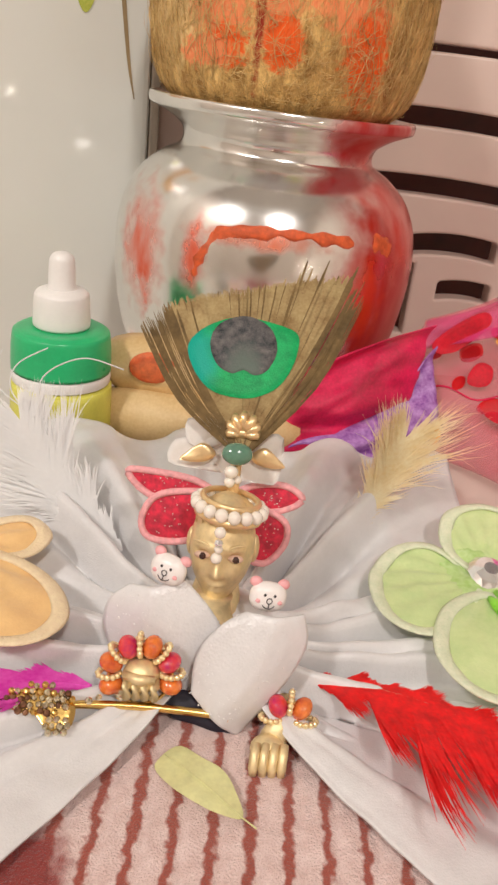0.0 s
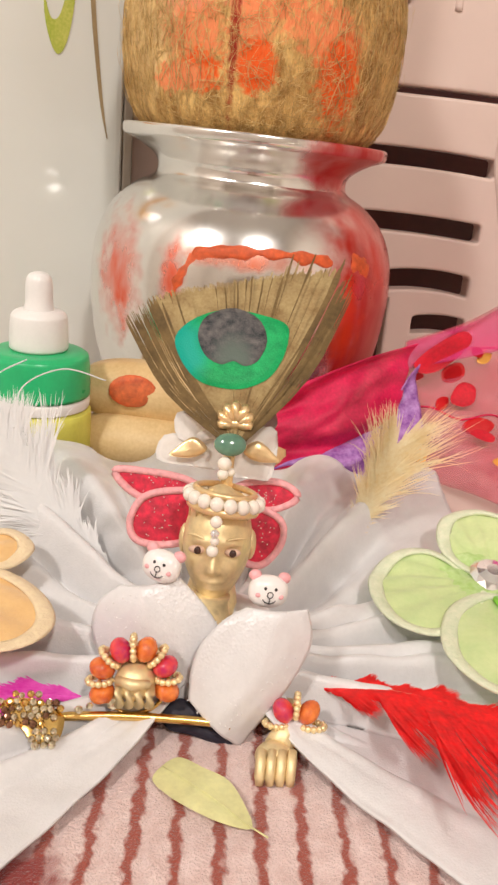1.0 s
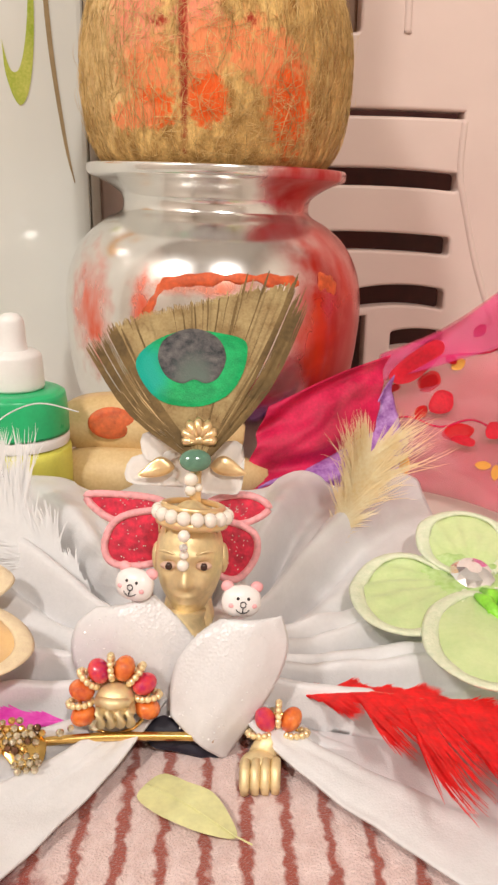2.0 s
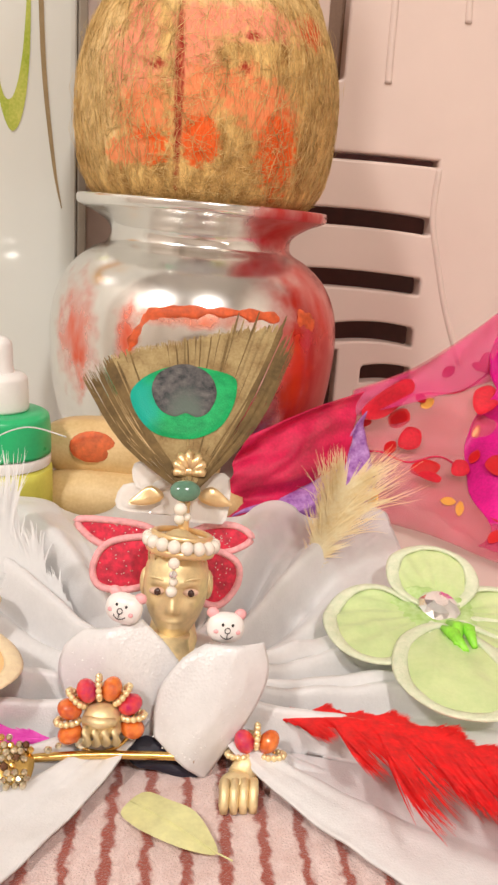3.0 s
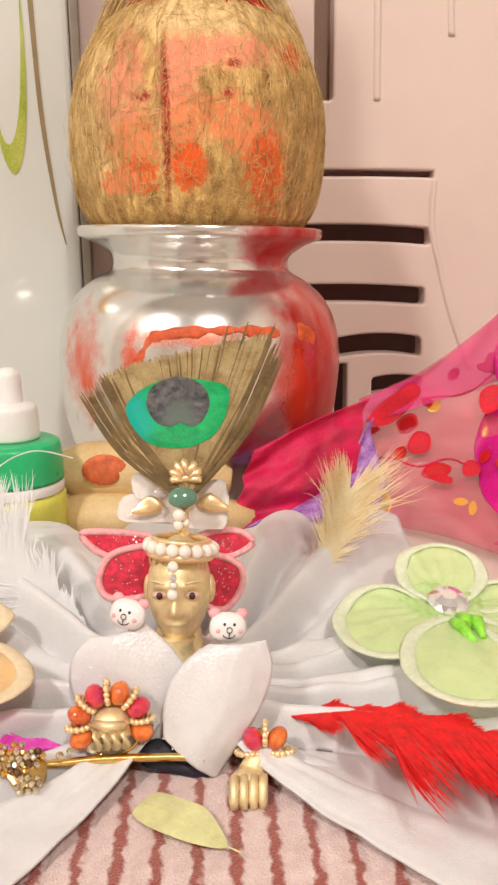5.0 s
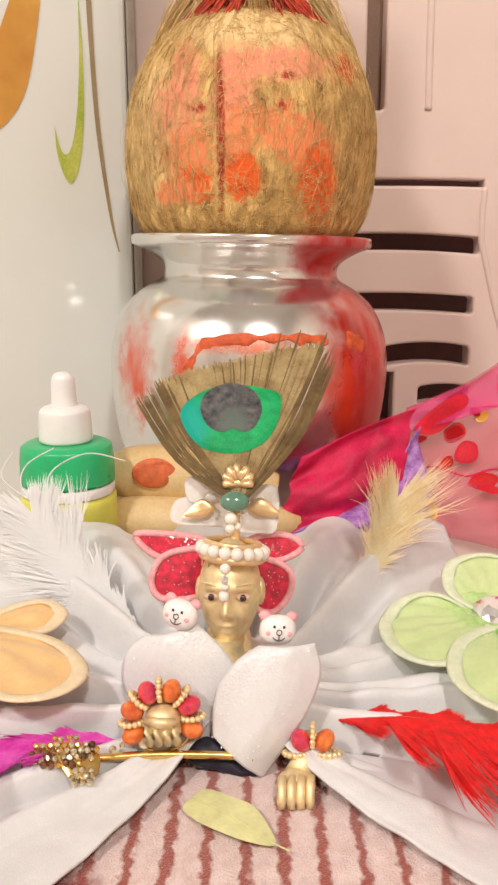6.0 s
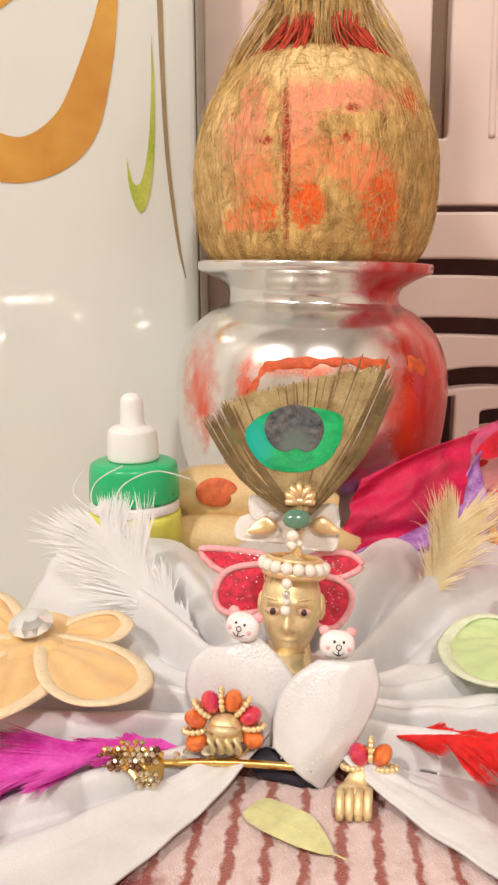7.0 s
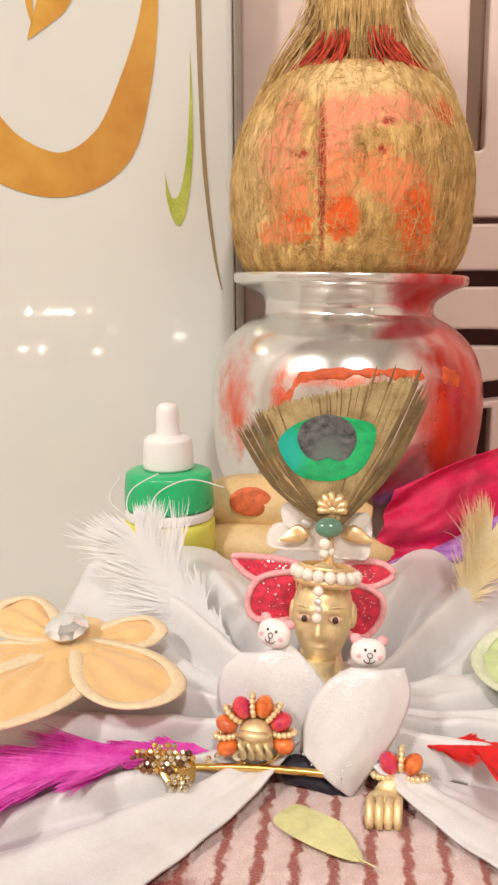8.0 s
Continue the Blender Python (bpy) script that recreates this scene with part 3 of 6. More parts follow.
def build_panel():
    root = thing("enamel_cabinet", panel_at(-0.25, -0.3, -0.2), "glossy white enamel cabinet side with orange and green printed swirls", "cabinet")
    bm = bmesh.new()
    box(bm, (-0.52, -0.45, -0.3), (-0.002, 0.0, 0.75), 0.004)
    for v in bm.verts:
        v.co = panel_at(v.co.x, v.co.z, v.co.y)
    part("side_panel", bm, M["panel"], root, smooth=False)
    # added strip: its brown-grey stands for the shaded gap between panel and chair
    bm = bmesh.new()
    box(bm, (-0.0018, -0.43, -0.3), (0.0028, -0.0012, 0.75), 0.0008)
    for v in bm.verts:
        v.co = panel_at(v.co.x, v.co.z, v.co.y)
    part("edge_seal", bm, M["gap_shade"], root, "brown-grey strip added for the shaded gap beside the chair")

    def printed(q):
        return panel_at(q[0] + 0.002, q[1] * 0.987 - 0.0088, 0.0004)

    def ribbon(name, centre, widths, material, label):
        c = spline(centre, 10)
        w = spline([(x,) for x in widths], 10)
        bm = bmesh.new()
        left, right = [], []
        for i, p in enumerate(c):
            d = c[min(i + 1, len(c) - 1)] - c[max(i - 1, 0)]
            n = np.array((-d[1], d[0])) / (np.hypot(*d) + 1e-9)
            left.append(bm.verts.new(printed(p + n * w[i][0] / 2)))
            right.append(bm.verts.new(printed(p - n * w[i][0] / 2)))
        for i in range(len(c) - 1):
            bm.faces.new((right[i], right[i + 1], left[i + 1], left[i]))
        solid(part(name, bm, material, root, label, smooth=False), 0.0001)

    ribbon("orange_swirl", [(-0.150, 0.235), (-0.134, 0.205), (-0.116, 0.188), (-0.0908, 0.1828), (-0.068, 0.197), (-0.0555, 0.227), (-0.0475, 0.262), (-0.046, 0.30), (-0.050, 0.33)],
           [0.02, 0.026, 0.024, 0.0205, 0.021, 0.0155, 0.0085, 0.005, 0.002], M["swirl_orange"], "orange-brown printed swirl")
    ribbon("orange_petal", [(-0.1055, 0.2425), (-0.099, 0.252), (-0.092, 0.263), (-0.085, 0.28)], [0.0005, 0.008, 0.014, 0.012], M["swirl_orange"], "orange printed petal")
    ribbon("orange_petal", [(-0.103, 0.2485), (-0.104, 0.262), (-0.102, 0.28)], [0.0005, 0.004, 0.006], M["swirl_orange"], "orange printed petal")
    bm = bmesh.new()
    outer = spline([(-0.0418, 0.1862), (-0.0412, 0.1740), (-0.0385, 0.1640), (-0.0353, 0.1601), (-0.0318, 0.1650), (-0.0290, 0.1770), (-0.0272, 0.1950), (-0.0266, 0.2200), (-0.0275, 0.2445)], 6)
    inner = spline([(-0.0418, 0.1862), (-0.0404, 0.1790), (-0.0388, 0.1745), (-0.0368, 0.1735), (-0.0346, 0.1760), (-0.0322, 0.1840), (-0.0300, 0.1980), (-0.0283, 0.2200), (-0.0276, 0.2445)], 6)
    pairs = [(bm.verts.new(printed(p)), bm.verts.new(printed(q + np.array((0, 0.00001))))) for p, q in zip(outer, inner)]
    for p, q in zip(pairs, pairs[1:]):
        bm.faces.new((p[0], q[0], q[1], p[1]))
    solid(part("green_swirl", bm, M["swirl_green"], root, "yellow-green printed swirl", smooth=False), 0.0001)
    ribbon("brown_line", [(-0.0124, 0.1275), (-0.0160, 0.146), (-0.0205, 0.185), (-0.0222, 0.225), (-0.0229, 0.272), (-0.0240, 0.33)],
           [0.0005, 0.0016, 0.0022, 0.0024, 0.0030, 0.003], M["swirl_brown"], "thin brown printed line")


build_panel()


# moulded plastic chair back
def build_chair():
    root = thing("plastic_chair", (0.15, 0.43, -0.3), "pink-cream moulded plastic chair back with dark slots", "chair")
    holes = [slot(0.030, 0.1445, 0.1605, 0.1640, 0.001, 0.0015), slot(0.030, 0.1440, 0.1245, 0.1335, 0.003, 0.0035),
             slot(0.030, 0.1420, 0.0915, 0.1010, 0.003, 0.0035), slot(0.0905, 0.1410, 0.0620, 0.0730, 0.003, 0.0035),
             slot(0.0915, 0.0985, 0.020, 0.0590, 0, 0.001), slot(0.1130, 0.1420, 0.0400, 0.0500, 0.002, 0.003),
             slot(0.0785, 0.0885, 0.200, 0.330, 0, 0.004), slot(0.1545, 0.26, 0.2590, 0.272, 0.001, 0.003),
             slot(0.1825, 0.28, 0.1880, 0.1945, 0.001, 0.0025), slot(-0.030, 0.010, 0.30, 0.33, 0, 0.004)]
    outer = slot(-0.0405, 0.40, -0.30, 0.52, 0, 0.02)
    cut_plate("backrest", outer, holes, 0.010, 0.0016, M["plastic"], root, lambda x, y, z: Vector((x, 0.436 - z, y * 0.993 - 0.0085)))
    # strip added behind the tall slot; its brown stands for the shaded inner plastic
    bm = bmesh.new()
    box(bm, (0.074, 0.4425, 0.185), (0.094, 0.4465, 0.335), 0.001)
    part("slot_backing", bm, M["backing"], root, "brown strip added for the shaded inside of the tall slot")
    for name, pts, r in (("rib", [(0.112, 0.2, 0), (0.1115, 0.23, 0), (0.1105, 0.33, 0)], 0.0022),
                         ("rib", [(0.151, 0.232, 0), (0.1495, 0.26, 0), (0.148, 0.33, 0)], 0.0022),
                         ("rib", [(0.1450, 0.160, 0), (0.1445, 0.135, 0), (0.150, 0.112, 0), (0.158, 0.085, 0), (0.170, 0.055, 0)], 0.0020),
                         ("rib", [(0.181, 0.194, 0), (0.1825, 0.165, 0), (0.187, 0.13, 0), (0.195, 0.095, 0)], 0.0020)):
        bm = bmesh.new()
        tube(bm, [(p[0], 0.4302, p[1] * 0.993 - 0.0085) for p in spline(pts, 8)], r, 8)
        part(name, bm, M["plastic"], root)


build_chair()


# string of small bulbs behind the camera, which the enamel mirrors
def build_string_lights():
    root = thing("string_lights", (0.75, -0.9, -0.3), "string of small warm bulbs hanging behind", "string lights")
    pts = [(0.536, -0.72, 0.088), (0.581, -0.72, 0.085), (0.6075, -0.72, 0.085), (0.633, -0.72, 0.084), (0.682, -0.72, 0.084), (0.745, -0.72, 0.045), (0.696, -0.72, 0.001), (0.651, -0.72, 0.003), (0.562, -0.72, 0.014), (0.520, -0.72, 0.016)]
    bm = bmesh.new()
    tube(bm, spline([(0.42, -0.72, -0.3)] + pts + [(0.50, -0.70, -0.3)], 6), 0.0012, 6)
    part("wire", bm, M["wire"], root)
    for i, p in enumerate(pts):
        bm = bmesh.new()
        ball(bm, p, (0.0032, 0.0032, 0.0036), 10, 8)
        part("bulb", bm, M["lamp_glass"], root)


build_string_lights()


# ---- steel pot, coconut and what lies round them ----
POT = (0.013, 0.348, 0.0)
POT_PROFILE = [(0.030, 0.0), (0.036, 0.0), (0.045, 0.006), (0.054, 0.022), (0.0600, 0.042), (0.0625, 0.062), (0.0628, 0.078), (0.0605, 0.092), (0.055, 0.1035),
               (0.047, 0.1115), (0.0405, 0.1155), (0.0388, 0.118), (0.0388, 0.1215), (0.0405, 0.1245), (0.0460, 0.1285), (0.0515, 0.1310), (0.0531, 0.1322), (0.0534, 0.1350),
               (0.0524, 0.1362), (0.050, 0.1352), (0.040, 0.128), (0.037, 0.122), (0.036, 0.118)]
POT_PROFILE = [(r, z * 0.903) for r, z in POT_PROFILE]


def pot_radius(z):
    for (r0, z0), (r1, z1) in zip(POT_PROFILE, POT_PROFILE[1:]):
        if z0 <= z <= z1:
            return r0 + (r1 - r0) * (z - z0) / max(1e-6, z1 - z0)
    return 0.06


def build_pot():
    root = thing("steel_pot", POT, "polished steel ritual pot smeared with red powder and orange paste", "pot")
    prof = [tuple(p) for p in spline(POT_PROFILE, 4)]
    part("vessel", lathe(bmesh.new(), prof, POT, 96), M["steel"], root)

    def mark(pts, width):
        """A daub of paste along (angle, height) points on the vessel."""
        bm = bmesh.new()
        c = spline(pts, 6)
        rows = []
        for i, p in enumerate(c):
            d = c[min(i + 1, len(c) - 1)] - c[max(i - 1, 0)]
            d = np.array((d[0] * 0.06, d[1]))
            n = np.array((-d[1], d[0])) / (np.hypot(*d) + 1e-9)
            w = width * (0.55 + 1.1 * (noise.noise(Vector((i * 0.38, pts[0][1] * 90, 0))) + 0.45)) * min(1, 0.4 + i * 0.3, 0.4 + (len(c) - 1 - i) * 0.3)
            row = []
            for k in range(5):
                s = k / 2 - 1
                a = p[0] + n[0] * s * w / 0.06
                z = p[1] + n[1] * s * w
                r = pot_radius(z) + 0.00015 + 0.00020 * (1 - s * s)
                row.append(bm.verts.new((POT[0] + r * math.sin(a), POT[1] - r * math.cos(a), z)))
            rows.append(row)
        for a, b in zip(rows, rows[1:]):
            for k in range(4):
                bm.faces.new((a[k], a[k + 1], b[k + 1], b[k]))
        solid(part("paste_mark", bm, M["kumkum"], root, "daub of orange paste"), 0.0001)

    mark([(-0.36, 0.0800), (-0.25, 0.0818), (-0.05, 0.0836), (0.15, 0.0840), (0.35, 0.0834), (0.50, 0.0820)], 0.0019)
    mark([(-0.34, 0.0806), (-0.39, 0.076), (-0.43, 0.070), (-0.45, 0.064)], 0.0013)
    mark([(0.66, 0.083), (0.74, 0.0815), (0.82, 0.078)], 0.0030)
    return root


def lean_over(root, pivot, slope):
    """Tips a thing a little to its side."""
    for child in root.children:
        for v in child.data.vertices:
            x, z = v.co.x, v.co.z
            v.co.x, v.co.z = x + slope * (z - pivot[1]), z - slope * (x - pivot[0])


lean_over(build_pot(), (0.013, 0.060), 0.025)

COCO = (0.0145, 0.347)
COCO_PROFILE = [(0.028, 0.1225), (0.0435, 0.1265), (0.0495, 0.1360), (0.0522, 0.1500), (0.0528, 0.1640), (0.0515, 0.1780), (0.0480, 0.1900), (0.0430, 0.2000), (0.0365, 0.2080), (0.0290, 0.2125),
                (0.0215, 0.2145), (0.0190, 0.2240), (0.0185, 0.2500), (0.0140, 0.2750), (0.0070, 0.3000)]
COCO_PROFILE = [(r, z - 0.0045) for r, z in COCO_PROFILE]


def build_coconut():
    root = thing("coconut", (COCO[0], COCO[1], 0.1205), "husked brown coconut with fibres, daubed with pink and orange powder", "coconut")
    prof = [tuple(p) for p in spline(COCO_PROFILE, 6)]

    def jit(a, z):
        return 0.022 * noise.noise(Vector((math.cos(a) * 2.2, math.sin(a) * 2.2, z * 40))) + 0.012 * noise.noise(Vector((math.cos(a) * 22, math.sin(a) * 22, z * 60)))
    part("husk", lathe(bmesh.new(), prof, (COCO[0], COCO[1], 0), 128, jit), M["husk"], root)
    rnd = random.Random(4)
    zs = [p[1] for p in prof]

    def rad(z):
        return float(np.interp(z, zs, [p[0] for p in prof]))
    def fibre(bm, a, z, length, da, curl, lift, r):
        pts = []
        for k in range(6):
            t = k / 5
            zz = z + length * t
            rr = rad(min(zz, 0.286)) * 1.008 + lift * math.sin(2.2 * t)
            aa = a + da * t + curl * math.sin(3.6 * t)
            pts.append((COCO[0] + rr * math.cos(aa), COCO[1] + rr * math.sin(aa), zz))
        tube(bm, pts, [r, r, r, r, r * 0.8, r * 0.3], 3)

    # long fibres lie along the flanks, short curled ones are matted over the front
    bm = bmesh.new()
    for i in range(2300):
        a = rnd.uniform(0, 2 * math.pi)
        facing = max(0.0, -math.sin(a))
        if rnd.random() < 0.75 * facing ** 3:
            continue
        fibre(bm, a, rnd.uniform(0.120, 0.211), rnd.uniform(0.010, 0.030), rnd.gauss(0, 0.10), rnd.gauss(0, 0.05), rnd.uniform(0.0002, 0.0014), rnd.uniform(0.00007, 0.00016))
    for i in range(1500):
        a = -math.pi / 2 + rnd.gauss(0, 0.75)
        z = rnd.uniform(0.123, 0.217)
        if rnd.random() < 0.55 and abs(a + math.pi / 2) < 0.5 and 0.14 < z < 0.20:
            continue
        fibre(bm, a, z, rnd.uniform(-0.008, 0.010), rnd.gauss(0, 0.12), rnd.gauss(0, 0.07), rnd.uniform(0.0002, 0.0014), rnd.uniform(0.00005, 0.00011))
    tagged(part("fibre", bm, M["fibre"], root, "loose straw-brown fibres"), kind="stuff")
    # stray hairs that stand off the outline
    bm = bmesh.new()
    for i in range(260):
        fibre(bm, rnd.uniform(0, 2 * math.pi), rnd.uniform(0.122, 0.211), rnd.uniform(0.004, 0.016), rnd.gauss(0, 0.2), rnd.gauss(0, 0.05), rnd.uniform(0.0015, 0.0040), 0.00006)
    tagged(part("stray_hair", bm, M["fibre"], root, "stray standing fibres"), kind="stuff")
    bm = bmesh.new()
    red = bmesh.new()
    for i in range(820):
        a, r0 = rnd.uniform(0, 2 * math.pi), rnd.uniform(0.010, 0.024)
        z0 = rnd.uniform(0.202, 0.212)
        lean, top, tall, bow = rnd.gauss(0, 0.25), rnd.uniform(0.008, 0.020), rnd.uniform(0.07, 0.10), 0.0
        if i % 2 == 0:
            # strands from the flanks and the back up into the tuft
            a = rnd.choice((0.0, math.pi, 1.2, 1.9)) + rnd.gauss(0, 0.38)
            z0 = rnd.uniform(0.166, 0.204)
            r0, top, lean, bow = rad(z0) * 1.01, rnd.uniform(0.010, 0.023), rnd.gauss(0, 0.35), rnd.uniform(0.0015, 0.0050)
        pts = []
        for k in range(8):
            t = k / 7
            zz = z0 + tall * t
            f = min(1, (zz - z0) / (0.234 - z0))
            r = r0 + (top - r0) * f + bow * math.sin(f * math.pi) + 0.0007 * math.sin(9 * t + i)
            r = max(r, rad(zz) * 1.01)
            pts.append((COCO[0] + r * math.cos(a + lean * t), COCO[1] + r * math.sin(a + lean * t), zz))
        w = rnd.uniform(0.00009, 0.00024)
        tube(bm, pts, w, 3)
        if i % 2 and math.sin(a) < -0.2 and abs(math.cos(a)) > 0.20:
            tube(red, [Vector(p).lerp(Vector(q), f) + Vector((0, -0.0002, 0)) for p, q, f in ((pts[0], pts[1], 0.1), (pts[0], pts[1], 0.6), (pts[0], pts[1], 1.0))], w * 2.6, 3)
    tagged(part("tuft", bm, M["fibre"], root, "upright tuft of straw-coloured fibres"), kind="stuff")
    tagged(part("stained_fibre", red, M["red_fibre"], root, "fibres stained deep red at the foot of the tuft"), kind="stuff")
    return root


lean_over(build_coconut(), (0.0145, 0.160), 0.025)


def build_banana(pts, radii, label):
    root = thing("banana", (pts[0][0], pts[0][1], 0), label, "banana", "bananas before the pot")
    c = spline(pts, 8)
    r = [float(x[0]) for x in spline([(q,) for q in radii], 8)]
    bm = bmesh.new()
    tube(bm, c, r, 7)
    bmesh.ops.subdivide_edges(bm, edges=[e for e in bm.edges], cuts=1, smooth=0.6)
    part("peel", bm, M["banana"], root)
    return root


b1 = build_banana([(-0.050, 0.284, 0.014), (-0.036, 0.280, 0.0135), (-0.012, 0.276, 0.0125), (0.012, 0.274, 0.012), (0.030, 0.276, 0.0115)], [0.004, 0.011, 0.0125, 0.012, 0.005], "ripe yellow-brown banana lying before the steel pot")
b2 = build_banana([(-0.048, 0.292, 0.022), (-0.040, 0.290, 0.029), (-0.022, 0.287, 0.0300), (0.004, 0.284, 0.028), (0.022, 0.283, 0.0255)], [0.004, 0.0105, 0.0125, 0.0125, 0.005], "ripe banana with an orange paste mark lying on another")
bm = bmesh.new()
ball(bm, (-0.026, 0.2760, 0.0335), (0.0085, 0.0022, 0.0060), 16, 10)
part("paste_mark", bm, M["kumkum"], b2, "orange paste mark")


# dropper bottle
def build_bottle():
    at = (-0.0575, 0.270, 0.0)
    root = thing("dropper_bottle", at, "small dropper bottle with white nozzle, green cap and yellow label", "bottle")
    def turn(name, prof, m, label="", parent=root, segs=40):
        return part(name, lathe(bmesh.new(), [tuple(p) for p in spline(prof, 3)], at, segs), m, parent, label)
    turn("body", [(0.015, 0.0000), (0.0172, 0.0006), (0.0178, 0.0020), (0.0178, 0.0250), (0.0172, 0.0275), (0.0155, 0.0286), (0.012, 0.0290)], M["bottle_yellow"], "translucent body with yellow label")
    turn("neck_ring", [(0.012, 0.0285), (0.0165, 0.0287), (0.0172, 0.0295), (0.0172, 0.0320), (0.0160, 0.0330), (0.012, 0.0333)], M["bottle_white"], "white neck ring")
    bm = bmesh.new()
    lathe(bm, [tuple(p) for p in spline([(0.013, 0.0330), (0.0166, 0.0332), (0.0172, 0.0340), (0.0168, 0.0452), (0.0158, 0.0470), (0.0140, 0.0478), (0.009, 0.0480)], 3)], at, 72,
          lambda a, z: 0.010 * (0.5 + 0.5 * math.cos(36 * a)) if z < 0.0445 else 0.0)
    part("cap", bm, M["bottle_green"], root, "ribbed green cap")
    turn("collar", [(0.009, 0.0480), (0.0096, 0.0485), (0.0098, 0.0500), (0.0094, 0.0580), (0.0088, 0.0600), (0.0070, 0.0612), (0.004, 0.0615)], M["bottle_white"], "white collar")
    turn("nozzle", [(0.0042, 0.0605), (0.0050, 0.0610), (0.0046, 0.0635), (0.0044, 0.0690), (0.0040, 0.0717), (0.0026, 0.0733), (0.0006, 0.0738)], M["bottle_white"], "white nozzle", segs=24)
    for a0, a1, z0, z1, m in ((0.02, 0.07, 0.0095, 0.0175, "label_ink"), (0.10, 0.13, 0.0095, 0.0195, "label_ink"), (0.16, 0.24, 0.0095, 0.0145, "label_ink"), (0.27, 0.33, 0.0095, 0.0155, "label_ink"), (0.42, 0.52, 0.0170, 0.0195, "label_red"), (-0.5, -0.05, 0.0135, 0.0150, "label_ink")):
        bm = bmesh.new()
        rows = []
        for k in range(6):
            a = a0 + (a1 - a0) * k / 5
            rows.append([bm.verts.new((at[0] + 0.0180 * math.sin(a), at[1] - 0.0180 * math.cos(a), z)) for z in (z0, z1)])
        for p, q in zip(rows, rows[1:]):
            bm.faces.new((p[0], q[0], q[1], p[1]))
        solid(part("label_bar", bm, M[m], root), 0.0002, 1)


build_bottle()


# ---- sheer fabrics at the side ----
def cloth_fn(corners, folds, seed, amp=0.003):
    """A draped sheet between four splined edges' corners rows, with folds across u."""
    rows = [[np.array(p, float) for p in r] for r in corners]
    lines = [spline(r, 12) for r in rows]
    def f(u, v):
        k = u * (len(lines[0]) - 1)
        i = min(int(k), len(lines[0]) - 2)
        cols = [l[i] + (l[i + 1] - l[i]) * (k - i) for l in lines]
        s = spline(cols, 8)
        k = v * (len(s) - 1)
        j = min(int(k), len(s) - 2)
        p = s[j] + (s[j + 1] - s[j]) * (k - j)
        w = amp * (math.sin(folds * v * 6.283 + 3 * noise.noise(Vector((u * 2, v * 3, seed)))) + 0.8 * noise.noise(Vector((u * 5, v * 9, seed + 4))))
        return (p[0] + 0.3 * w, p[1] - w, max(0.0018, p[2] + 0.5 * w))
    return f


